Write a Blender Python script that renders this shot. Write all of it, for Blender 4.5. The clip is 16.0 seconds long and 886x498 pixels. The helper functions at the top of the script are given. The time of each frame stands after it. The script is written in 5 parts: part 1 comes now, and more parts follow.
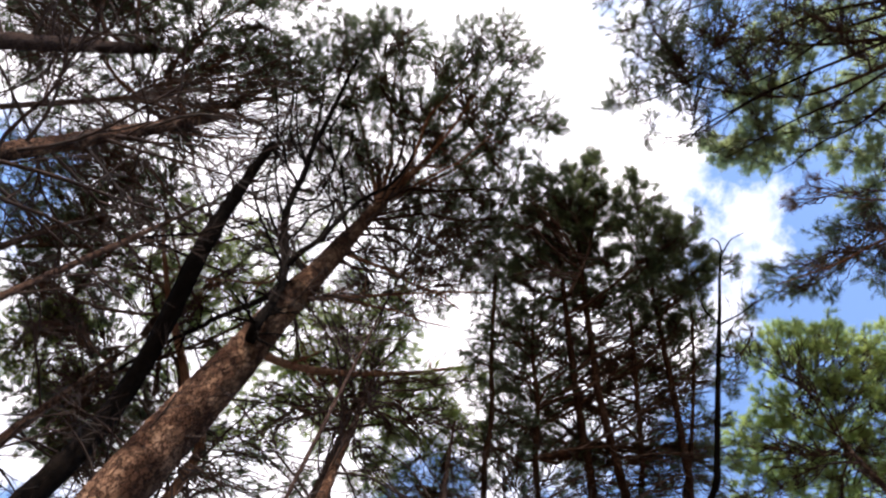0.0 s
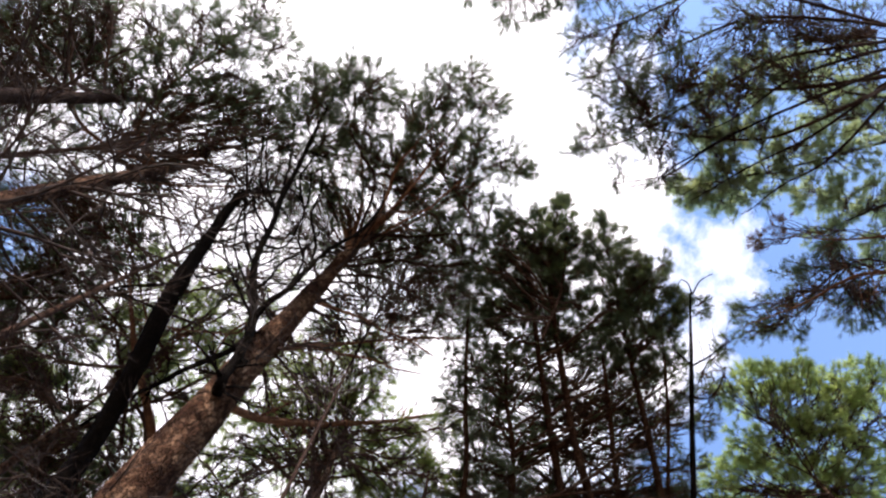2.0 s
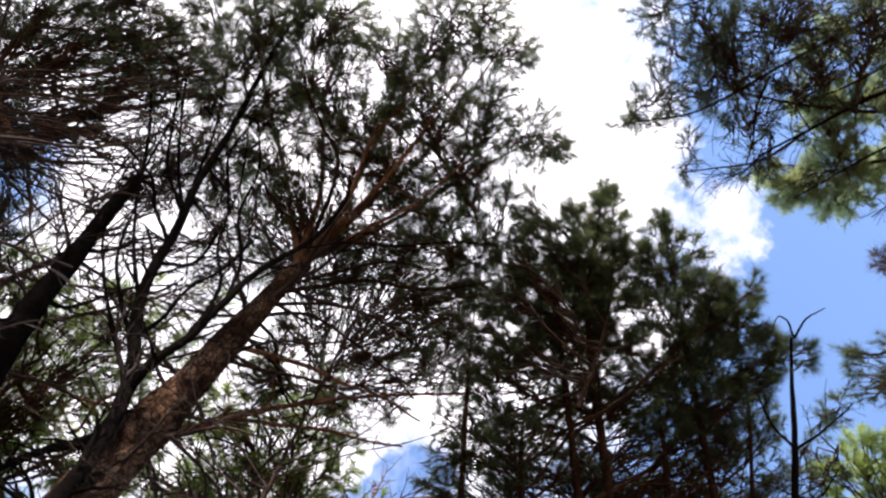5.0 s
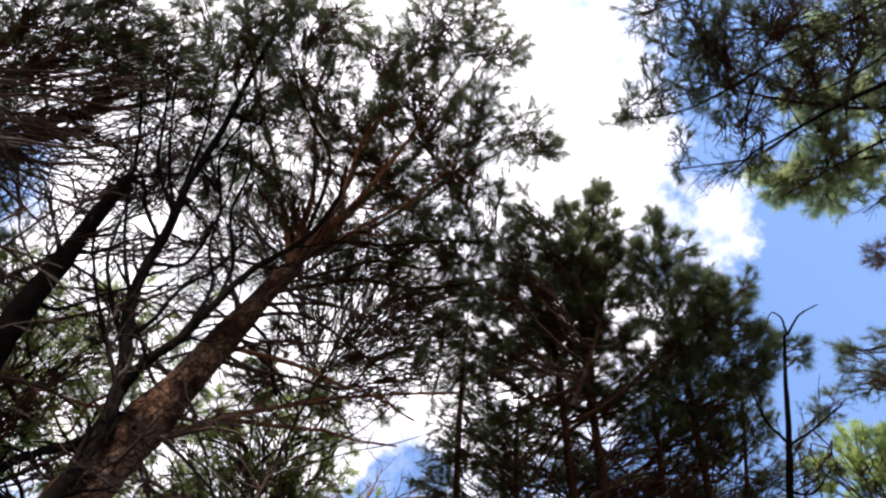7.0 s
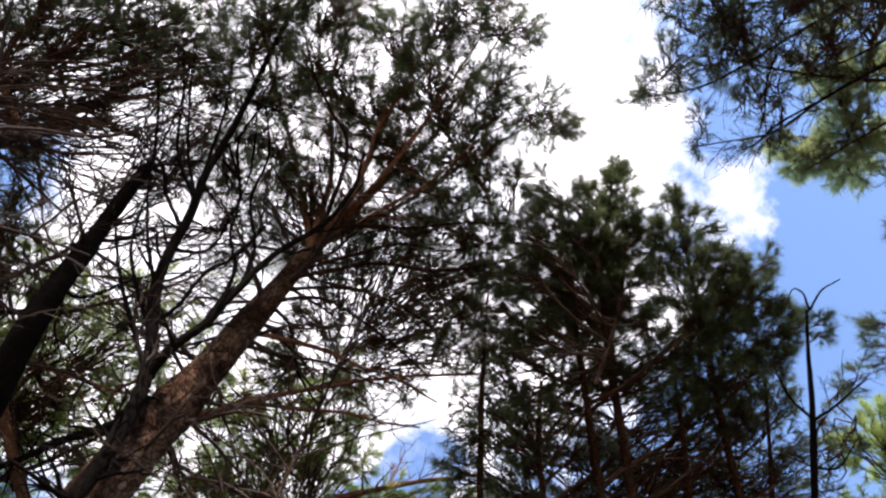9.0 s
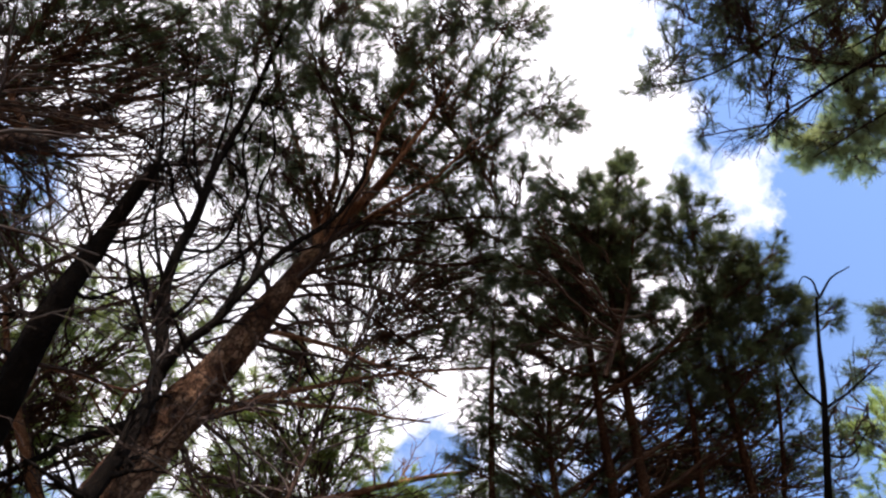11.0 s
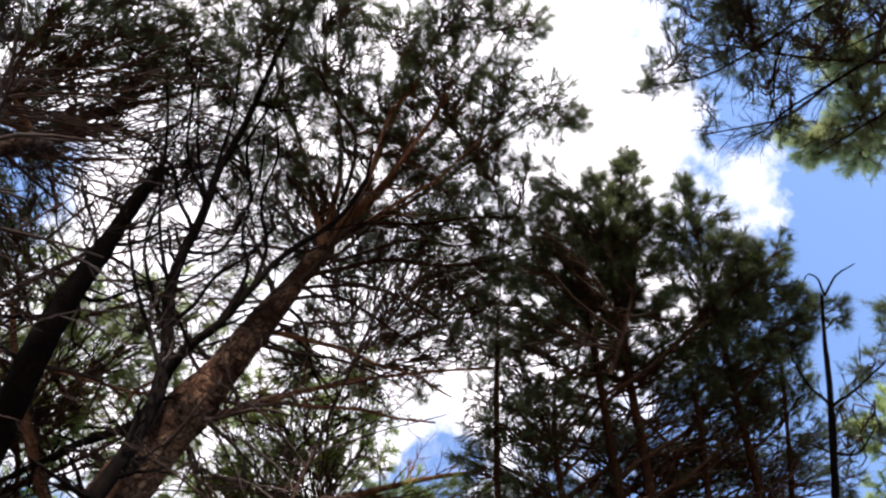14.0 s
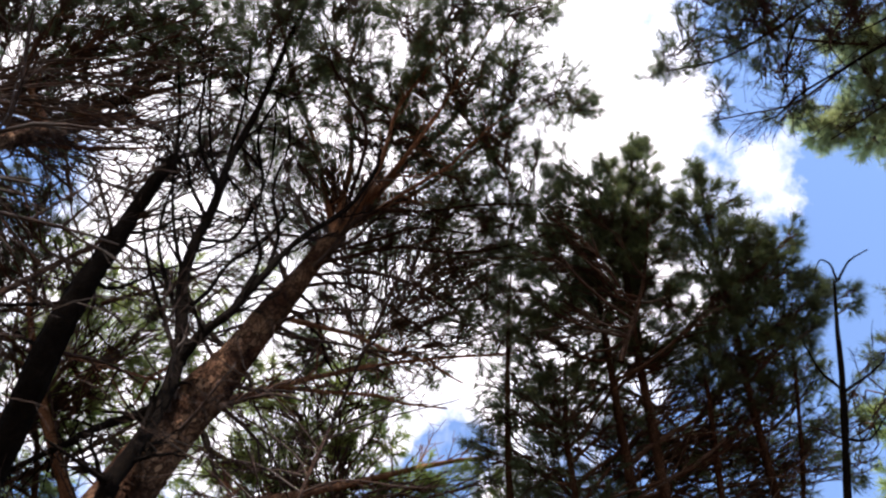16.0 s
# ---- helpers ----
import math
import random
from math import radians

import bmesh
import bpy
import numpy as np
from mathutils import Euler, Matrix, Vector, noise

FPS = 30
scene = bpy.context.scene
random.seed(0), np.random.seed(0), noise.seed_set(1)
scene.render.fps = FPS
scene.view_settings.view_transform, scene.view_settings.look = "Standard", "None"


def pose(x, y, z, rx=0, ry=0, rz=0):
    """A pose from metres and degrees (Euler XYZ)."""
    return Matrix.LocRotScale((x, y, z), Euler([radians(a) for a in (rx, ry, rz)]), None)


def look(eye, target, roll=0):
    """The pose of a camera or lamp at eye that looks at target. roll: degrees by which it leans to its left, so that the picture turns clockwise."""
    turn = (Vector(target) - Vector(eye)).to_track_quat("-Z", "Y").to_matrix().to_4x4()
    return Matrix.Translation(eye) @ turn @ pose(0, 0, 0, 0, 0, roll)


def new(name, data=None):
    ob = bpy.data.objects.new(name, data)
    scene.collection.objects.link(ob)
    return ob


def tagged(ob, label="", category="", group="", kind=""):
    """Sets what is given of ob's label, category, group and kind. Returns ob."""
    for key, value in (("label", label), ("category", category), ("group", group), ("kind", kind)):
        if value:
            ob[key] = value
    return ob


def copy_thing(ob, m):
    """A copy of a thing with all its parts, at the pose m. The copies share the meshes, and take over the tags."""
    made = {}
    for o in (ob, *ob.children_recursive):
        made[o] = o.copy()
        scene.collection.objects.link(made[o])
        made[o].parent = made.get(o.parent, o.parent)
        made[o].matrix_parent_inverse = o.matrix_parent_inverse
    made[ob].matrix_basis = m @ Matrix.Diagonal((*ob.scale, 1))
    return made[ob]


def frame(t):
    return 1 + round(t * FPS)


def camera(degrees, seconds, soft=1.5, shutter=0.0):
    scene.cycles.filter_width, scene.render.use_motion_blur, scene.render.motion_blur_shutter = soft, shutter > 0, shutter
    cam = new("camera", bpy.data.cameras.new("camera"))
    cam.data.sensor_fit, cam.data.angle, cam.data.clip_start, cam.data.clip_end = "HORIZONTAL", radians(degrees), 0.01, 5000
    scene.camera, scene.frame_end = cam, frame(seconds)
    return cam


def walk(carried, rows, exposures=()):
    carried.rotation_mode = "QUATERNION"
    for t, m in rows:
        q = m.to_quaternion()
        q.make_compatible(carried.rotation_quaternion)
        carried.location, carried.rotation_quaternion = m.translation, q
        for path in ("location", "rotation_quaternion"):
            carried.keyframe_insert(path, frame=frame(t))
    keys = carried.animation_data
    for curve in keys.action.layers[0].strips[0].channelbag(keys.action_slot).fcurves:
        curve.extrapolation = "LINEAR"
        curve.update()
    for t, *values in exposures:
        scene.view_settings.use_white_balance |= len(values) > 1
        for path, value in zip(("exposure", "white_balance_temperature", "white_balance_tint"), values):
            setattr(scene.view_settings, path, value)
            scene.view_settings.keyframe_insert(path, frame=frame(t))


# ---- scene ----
cam = camera(64.2, 16.0, soft=2.35)
walk(cam, [
    (0.0, pose(0.024, -0.003, 1.727, 165.805, -4.946, -106.273)),
    (0.5, pose(-0.012, -0.042, 1.780, 167.136, -2.412, -105.288)),
    (1.0, pose(-0.072, -0.047, 1.794, 168.345, -1.747, -105.880)),
    (1.5, pose(-0.071, -0.065, 1.783, 168.303, -2.305, -105.778)),
    (2.0, pose(-0.121, -0.082, 1.794, 168.945, -2.972, -105.811)),
    (2.5, pose(-0.048, -0.035, 2.094, 168.519, -2.874, -105.944)),
    (3.0, pose(-0.015, -0.049, 3.249, 167.905, -3.373, -106.172)),
    (3.5, pose(0.017, -0.056, 4.748, 166.038, -3.335, -106.849)),
    (4.0, pose(0.008, -0.062, 6.360, 164.167, -2.811, -107.115)),
    (4.5, pose(-0.061, -0.012, 6.353, 164.698, -3.174, -107.216)),
    (5.0, pose(-0.100, -0.014, 6.346, 165.165, -3.616, -106.987)),
    (7.5, pose(-0.051, -0.022, 6.368, 165.211, -2.872, -106.542)),
    (8.0, pose(-0.037, 0.007, 6.363, 164.769, -3.094, -106.161)),
    (8.5, pose(-0.021, 0.031, 6.357, 163.927, -3.128, -105.931)),
    (9.0, pose(0.005, 0.063, 6.335, 163.978, -3.603, -105.426)),
    (11.5, pose(0.051, 0.071, 6.312, 163.578, -3.939, -103.873)),
    (12.0, pose(0.053, 0.093, 6.291, 163.437, -4.183, -103.548)),
    (12.5, pose(0.061, 0.048, 6.286, 163.780, -3.959, -103.806)),
    (13.0, pose(0.072, 0.011, 6.303, 163.651, -4.364, -104.067)),
    (13.5, pose(0.077, 0.009, 6.294, 163.226, -4.398, -104.168)),
    (14.0, pose(0.066, 0.026, 6.299, 163.919, -4.116, -103.639)),
    (14.5, pose(0.052, 0.059, 6.296, 163.693, -3.859, -103.959)),
    (15.0, pose(0.056, 0.037, 6.270, 163.158, -4.450, -103.390)),
    (15.5, pose(0.062, 0.024, 6.239, 162.926, -5.395, -102.659)),
    (16.0, pose(0.075, 0.014, 6.260, 162.958, -4.938, -103.185)),
], exposures=[(0.0, 0.78, 6500, 18), (2.5, 0.78, 6500, 18), (4.0, 0.72, 6500, 18), (16.0, 0.72, 6500, 18)])

# ---- light: high summer sun, blue sky with one large bright cloud overhead ----
SUN = Vector((-0.730, 0.266, 0.629)).normalized()
CLOUD = Vector((0.262, 0.165, 0.951)).normalized()
GAPS = [((0.294, 0.52, 0.802), 6.0, 75.0), ((0.537, -0.071, 0.841), 4.5, 140.0), ((0.61, -0.03, 0.79), 5.5, 110.0)]
sun = new("sun", bpy.data.lights.new("sun", "SUN"))
sun.data.energy, sun.data.angle, sun.data.color = 5.0, radians(0.6), (1.0, 0.94, 0.84)
sun.matrix_world = look(SUN * 40, (0, 0, 0))

world = bpy.data.worlds.new("sky")
scene.world = world
world.use_nodes = True
wt = world.node_tree
wt.nodes.clear()


def node(tree, kind, **values):
    n = tree.nodes.new(kind)
    for key, value in values.items():
        n.inputs[key.replace("_", " ")].default_value = value
    return n


def maths(tree, op, a, b, clamp=False):
    n = tree.nodes.new("ShaderNodeMath")
    n.operation, n.use_clamp = op, clamp
    for i, v in enumerate((a, b)):
        if isinstance(v, (int, float)):
            n.inputs[i].default_value = v
        else:
            tree.links.new(v, n.inputs[i])
    return n.outputs[0]


def ramp(tree, fac, stops):
    n = tree.nodes.new("ShaderNodeValToRGB")
    while len(n.color_ramp.elements) < len(stops):
        n.color_ramp.elements.new(0.5)
    for e, (at, c) in zip(n.color_ramp.elements, stops):
        e.position = at
        e.color = (*c, 1) if len(c) == 3 else c
    tree.links.new(fac, n.inputs[0])
    return n.outputs[0]


def mixed(tree, fac, a, b, blend="MIX"):
    n = tree.nodes.new("ShaderNodeMix")
    n.data_type, n.blend_type = "RGBA", blend
    for i, v in ((0, fac), (6, a), (7, b)):
        if isinstance(v, (int, float)):
            n.inputs[i].default_value = v
        elif isinstance(v, tuple):
            n.inputs[i].default_value = (*v, 1)
        else:
            tree.links.new(v, n.inputs[i])
    return n.outputs[2]


def sky_world():
    sky = wt.nodes.new("ShaderNodeTexSky")
    sky.sky_type, sky.sun_disc = "NISHITA", False
    sky.sun_elevation, sky.sun_rotation = math.asin(SUN.z), math.atan2(SUN.x, SUN.y)
    sky.dust_density, sky.ozone_density = 0.6, 1.6
    co = wt.nodes.new("ShaderNodeTexCoord")
    def lobe(way, reach, slope):
        """How far a direction lies inside a round lobe of the cloud, falling off at its rim."""
        dot = wt.nodes.new("ShaderNodeVectorMath")
        dot.operation = "DOT_PRODUCT"
        wt.links.new(co.outputs["Generated"], dot.inputs[0])
        dot.inputs[1].default_value = Vector(way).normalized()
        return maths(wt, "MULTIPLY", maths(wt, "SUBTRACT", dot.outputs["Value"], math.cos(radians(reach))), slope)

    big = node(wt, "ShaderNodeTexNoise", Scale=7.5, Detail=9.0, Roughness=0.62)
    wt.links.new(co.outputs["Generated"], big.inputs["Vector"])
    # the cloud's body and a side lobe, both torn by the noise, with gaps of blue
    lump = maths(wt, "MULTIPLY", maths(wt, "SUBTRACT", big.outputs[0], 0.5), 1.0)
    edge = maths(wt, "MAXIMUM", lobe(CLOUD, 30.5, 5.0), lobe((0.155, -0.31, 0.935), 6.0, 16.0))
    for way, reach, slope in GAPS:
        edge = maths(wt, "SUBTRACT", edge, maths(wt, "MAXIMUM", lobe(way, reach, slope), 0.0))
    edge = maths(wt, "ADD", edge, lump)
    cover = ramp(wt, edge, [(0.0, (0, 0, 0)), (0.08, (0.35, 0.35, 0.35)), (0.22, (1, 1, 1))])
    # small separate puffs elsewhere
    puff = node(wt, "ShaderNodeTexNoise", Scale=3.1, Detail=6.0, Roughness=0.6)
    wt.links.new(co.outputs["Generated"], puff.inputs["Vector"])
    puffs = ramp(wt, puff.outputs[0], [(0.56, (0, 0, 0)), (0.72, (0.75, 0.75, 0.75))])
    both = maths(wt, "MAXIMUM", cover, maths(wt, "MULTIPLY", puffs, 0.6))
    shade = ramp(wt, big.outputs[0], [(0.3, (6.6, 6.9, 7.5)), (0.55, (9.6, 9.4, 9.5))])
    blue = mixed(wt, 1.0, sky.outputs[0], (1.74, 1.88, 1.98), "MULTIPLY")
    colour = mixed(wt, both, blue, shade)
    bg = node(wt, "ShaderNodeBackground", Strength=0.142)
    wt.links.new(colour, bg.inputs["Color"])
    out = wt.nodes.new("ShaderNodeOutputWorld")
    wt.links.new(bg.outputs[0], out.inputs[0])


sky_world()


# ---- materials ----
def material(name):
    m = bpy.data.materials.new(name)
    m.use_nodes = True
    return m, m.node_tree, m.node_tree.nodes["Principled BSDF"]


def bark(name, warm, pale, crack, scale=1.0, depth=0.7, wear_shade=0.5):
    """Pine bark: upright scaly plates of their own tones, thin crooked cracks and dark patches of wear and painted
    shade.
    """
    m, t, bsdf = material(name)
    co = t.nodes.new("ShaderNodeTexCoord")
    bend = node(t, "ShaderNodeTexNoise", Scale=5.0 * scale, Detail=5.0, Roughness=0.6)
    t.links.new(co.outputs["Object"], bend.inputs["Vector"])
    shift = t.nodes.new("ShaderNodeVectorMath")
    shift.operation = "MULTIPLY_ADD"
    t.links.new(bend.outputs["Color"], shift.inputs[0])
    shift.inputs[1].default_value = (0.26 / scale, 0.26 / scale, 0.45 / scale)
    t.links.new(co.outputs["Object"], shift.inputs[2])
    mp = t.nodes.new("ShaderNodeMapping")
    mp.inputs["Scale"].default_value = (13 * scale, 13 * scale, 5.0 * scale)
    t.links.new(shift.outputs[0], mp.inputs[0])
    cell = node(t, "ShaderNodeTexVoronoi", Scale=1.0)
    rim = node(t, "ShaderNodeTexVoronoi", Scale=1.0)
    rim.feature = "DISTANCE_TO_EDGE"
    fine = node(t, "ShaderNodeTexNoise", Scale=5.0, Detail=8.0, Roughness=0.75)
    for n in (cell, rim, fine):
        t.links.new(mp.outputs[0], n.inputs["Vector"])
    ragged = maths(t, "ADD", rim.outputs["Distance"], maths(t, "MULTIPLY", maths(t, "SUBTRACT", fine.outputs[0], 0.5), 0.34))
    plate = ramp(t, ragged, [(0.0, (0, 0, 0)), (0.06, (0.35, 0.35, 0.35)), (0.13, (1, 1, 1))])
    tone = mixed(t, cell.outputs["Color"], warm, pale)
    patch = node(t, "ShaderNodeTexNoise", Scale=2.0, Detail=5.0, Roughness=0.6)
    t.links.new(co.outputs["Object"], patch.inputs["Vector"])
    worn_shaded = mixed(t, ramp(t, patch.outputs[0], [(0.4, (0, 0, 0)), (0.58, (wear_shade, wear_shade, wear_shade))]), tone, tuple(0.45 * c for c in warm))
    grain = mixed(t, 1.0, worn_shaded, ramp(t, fine.outputs[0], [(0.3, (0.35, 0.33, 0.32)), (0.5, (0.85, 0.85, 0.85)), (0.72, (1.5, 1.5, 1.5))]), "MULTIPLY")
    t.links.new(mixed(t, plate, mixed(t, 0.2, crack, grain), grain), bsdf.inputs["Base Color"])
    bsdf.inputs["Roughness"].default_value = 0.9
    bsdf.inputs["Specular IOR Level"].default_value = 0.03
    height = maths(t, "ADD", maths(t, "MULTIPLY", plate, 0.8), maths(t, "MULTIPLY", fine.outputs[0], 0.5))
    bump = node(t, "ShaderNodeBump", Strength=depth, Distance=0.04)
    t.links.new(height, bump.inputs["Height"])
    t.links.new(bump.outputs[0], bsdf.inputs["Normal"])
    return m


def twig_bark(name, dark, light):
    m, t, bsdf = material(name)
    co = t.nodes.new("ShaderNodeTexCoord")
    n = node(t, "ShaderNodeTexNoise", Scale=9.0, Detail=5.0)
    t.links.new(co.outputs["Object"], n.inputs["Vector"])
    lich = node(t, "ShaderNodeTexNoise", Scale=1.4, Detail=2.0)
    t.links.new(co.outputs["Object"], lich.inputs["Vector"])
    base = ramp(t, n.outputs[0], [(0.3, dark), (0.72, light)])
    grey = mixed(t, ramp(t, lich.outputs[0], [(0.5, (0, 0, 0)), (0.7, (0.55, 0.55, 0.55))]), base, (0.085, 0.075, 0.065))
    t.links.new(grey, bsdf.inputs["Base Color"])
    bsdf.inputs["Roughness"].default_value = 0.9
    bsdf.inputs["Specular IOR Level"].default_value = 0.1
    bump = node(t, "ShaderNodeBump", Strength=0.5, Distance=0.01)
    t.links.new(n.outputs[0], bump.inputs["Height"])
    t.links.new(bump.outputs[0], bsdf.inputs["Normal"])
    return m


def needle_leaf(name, deep, mid, young, dead, clear=0.5):
    """Needles: two greens varied needle by needle and in patches, light shining through."""
    m, t, bsdf = material(name)
    geo = t.nodes.new("ShaderNodeNewGeometry")
    co = t.nodes.new("ShaderNodeTexCoord")
    n = node(t, "ShaderNodeTexNoise", Scale=1.1, Detail=3.0)
    t.links.new(co.outputs["Object"], n.inputs["Vector"])
    own = ramp(t, geo.outputs["Random Per Island"], [(0.0, deep), (0.55, mid), (0.93, young), (1.0, dead)])
    patch = ramp(t, n.outputs[0], [(0.35, deep), (0.68, young)])
    colour = mixed(t, 0.45, own, patch)
    t.links.new(colour, bsdf.inputs["Base Color"])
    bsdf.inputs["Roughness"].default_value = 0.5
    bsdf.inputs["Specular IOR Level"].default_value = 0.25
    glow = t.nodes.new("ShaderNodeBsdfTranslucent")
    t.links.new(mixed(t, 1.0, colour, (1.12, 1.2, 0.82), "MULTIPLY"), glow.inputs["Color"])
    mix = t.nodes.new("ShaderNodeMixShader")
    mix.inputs[0].default_value = clear
    t.links.new(bsdf.outputs[0], mix.inputs[1])
    t.links.new(glow.outputs[0], mix.inputs[2])
    t.links.new(mix.outputs[0], t.nodes["Material Output"].inputs[0])
    return m


# main trunk: pale plates and strong dark patches also paint dappled sun and shade
BARK = bark("pine_bark", (0.1, 0.044, 0.025), (0.35, 0.2, 0.12), (0.016, 0.01, 0.008), 1.15, 1.0, 0.95)
BARK_UPPER = bark("upper_pine_bark", (0.26, 0.115, 0.06), (0.4, 0.2, 0.115), (0.07, 0.034, 0.022), 2.2, 0.5, 0.6)
# near black: crown shade on silhouetted limbs and trunks is put into this bark
BARK_SHADED = bark("weathered_bark", (0.012, 0.008, 0.006), (0.022, 0.015, 0.011), (0.008, 0.006, 0.005), 1.8, 0.8)
BARK_DUSK = bark("dusky_bark", (0.06, 0.034, 0.025), (0.1, 0.062, 0.046), (0.012, 0.008, 0.007), 1.8, 0.7)
BARK_BROWN = bark("brown_bark", (0.085, 0.043, 0.028), (0.15, 0.085, 0.056), (0.022, 0.013, 0.01), 2.0, 0.6)
TWIG = twig_bark("twig_bark", (0.04, 0.026, 0.02), (0.11, 0.058, 0.038))
TWIG_DEAD = twig_bark("dead_twig", (0.026, 0.018, 0.015), (0.075, 0.045, 0.034))
PALE_WOOD = twig_bark("pale_broken_wood", (0.45, 0.28, 0.16), (0.7, 0.5, 0.34))
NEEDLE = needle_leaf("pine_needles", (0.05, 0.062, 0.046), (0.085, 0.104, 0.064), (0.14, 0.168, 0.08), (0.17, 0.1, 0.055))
# greens raised well above NEEDLE: sunshine on the lower pines is in the colour
NEEDLE_SUNLIT = needle_leaf("sunlit_tint_needles", (0.17, 0.205, 0.07), (0.28, 0.335, 0.11), (0.39, 0.45, 0.17), (0.36, 0.31, 0.12), 0.67)
# strong sun on the young pine, painted in as a very light yellow-green
NEEDLE_SUNLIT_GREEN = needle_leaf("sunlit_green_needles", (0.25, 0.3, 0.13), (0.4, 0.46, 0.2), (0.53, 0.58, 0.28), (0.42, 0.4, 0.22), 0.68)
# washed-out green that carries the sunlight of the pale boughs in its base colour
NEEDLE_SUNLIT_PALE = needle_leaf("sunlit_pale_needles", (0.24, 0.265, 0.17), (0.36, 0.395, 0.25), (0.47, 0.5, 0.34), (0.4, 0.37, 0.25), 0.66)
NEEDLE_RUST = needle_leaf("rusty_needles", (0.12, 0.05, 0.03), (0.17, 0.075, 0.045), (0.2, 0.1, 0.06), (0.1, 0.07, 0.05))


def forest_floor():
    m, t, bsdf = material("needle_litter")
    co = t.nodes.new("ShaderNodeTexCoord")
    big = node(t, "ShaderNodeTexNoise", Scale=0.6, Detail=4.0)
    fine = node(t, "ShaderNodeTexNoise", Scale=40.0, Detail=6.0, Roughness=0.7)
    for n in (big, fine):
        t.links.new(co.outputs["Object"], n.inputs["Vector"])
    base = ramp(t, big.outputs[0], [(0.35, (0.06, 0.04, 0.026)), (0.55, (0.095, 0.06, 0.038)), (0.7, (0.035, 0.05, 0.02))])
    t.links.new(mixed(t, 0.6, base, ramp(t, fine.outputs[0], [(0.3, (0.35, 0.3, 0.25)), (0.7, (1.2, 1.1, 1.0))]), "MULTIPLY"), bsdf.inputs["Base Color"])
    bsdf.inputs["Roughness"].default_value = 0.95
    bsdf.inputs["Specular IOR Level"].default_value = 0.1
    bump = node(t, "ShaderNodeBump", Strength=0.6, Distance=0.03)
    t.links.new(fine.outputs[0], bump.inputs["Height"])
    t.links.new(bump.outputs[0], bsdf.inputs["Normal"])
    return m


# ---- mesh building ----
class Shape:
    """Gathers vertices and faces for one mesh."""

    def __init__(self):
        self.verts, self.faces, self.count, self.thin = [], [], 0, {}

    def add(self, verts, faces):
        self.verts.append(np.asarray(verts, float))
        self.faces.append(np.asarray(faces, int) + self.count)
        self.count += len(verts)

    def twig(self, line, r0, r1):
        """Notes a thin three-sided twig; all of them are built together."""
        self.thin.setdefault(len(line), []).append((line, r0, r1))

    def grow(self):
        for n, rows in self.thin.items():
            line = np.array([r[0] for r in rows])
            rad = np.linspace([r[1] for r in rows], [r[2] for r in rows], n).T
            tan = np.gradient(line, axis=1)
            tan /= np.linalg.norm(tan, axis=2)[..., None] + 1e-9
            u = np.cross(tan, np.array([0.31, 0.87, 0.38]))
            u /= np.linalg.norm(u, axis=2)[..., None] + 1e-9
            v = np.cross(tan, u)
            ang = np.arange(3) * 2 * np.pi / 3
            ring = line[:, :, None] + rad[..., None, None] * (np.cos(ang)[:, None] * u[:, :, None] + np.sin(ang)[:, None] * v[:, :, None])
            m, k, j = np.meshgrid(np.arange(len(rows)), np.arange(n - 1), np.arange(3), indexing="ij")
            a, c = (m * n + k) * 3 + j, (m * n + k) * 3 + (j + 1) % 3
            self.add(ring.reshape(-1, 3), np.stack([a, c, c + 3, a + 3], -1).reshape(-1, 4))
        self.thin = {}

    def mesh(self, name, origin, material, smooth=True):
        self.grow()
        me = bpy.data.meshes.new(name)
        verts = np.concatenate(self.verts) - np.asarray(origin)
        loops = np.concatenate([f.ravel() for f in self.faces])
        sizes = np.concatenate([np.full(len(f), f.shape[1]) for f in self.faces])
        me.vertices.add(len(verts))
        me.vertices.foreach_set("co", verts.ravel())
        me.loops.add(len(loops))
        me.loops.foreach_set("vertex_index", loops)
        me.polygons.add(len(sizes))
        me.polygons.foreach_set("loop_start", np.concatenate([[0], np.cumsum(sizes)[:-1]]))
        me.polygons.foreach_set("loop_total", sizes)
        me.polygons.foreach_set("use_smooth", np.full(len(sizes), smooth))
        me.materials.append(material)
        me.update(calc_edges=True)
        return me


def part(name, shape, material, parent, label="", smooth=True, kind=""):
    top = parent
    while top.parent:
        top = top.parent
    ob = new(name, shape.mesh(name, top.location, material, smooth))
    ob.parent = parent
    return tagged(ob, label=label, kind=kind)


def smooth_line(points, n):
    """n points on a Catmull-Rom curve through the given rows (place and any further columns)."""
    p = np.asarray(points, float)
    p = np.vstack([2 * p[0] - p[1], p, 2 * p[-1] - p[-2]])
    s = np.linspace(0, len(p) - 3 - 1e-6, n)
    i = s.astype(int)
    u = (s - i)[:, None]
    a, b, c, d = p[i], p[i + 1], p[i + 2], p[i + 3]
    return 0.5 * (2 * b + (c - a) * u + (2 * a - 5 * b + 4 * c - d) * u ** 2 + (3 * b - a - 3 * c + d) * u ** 3)


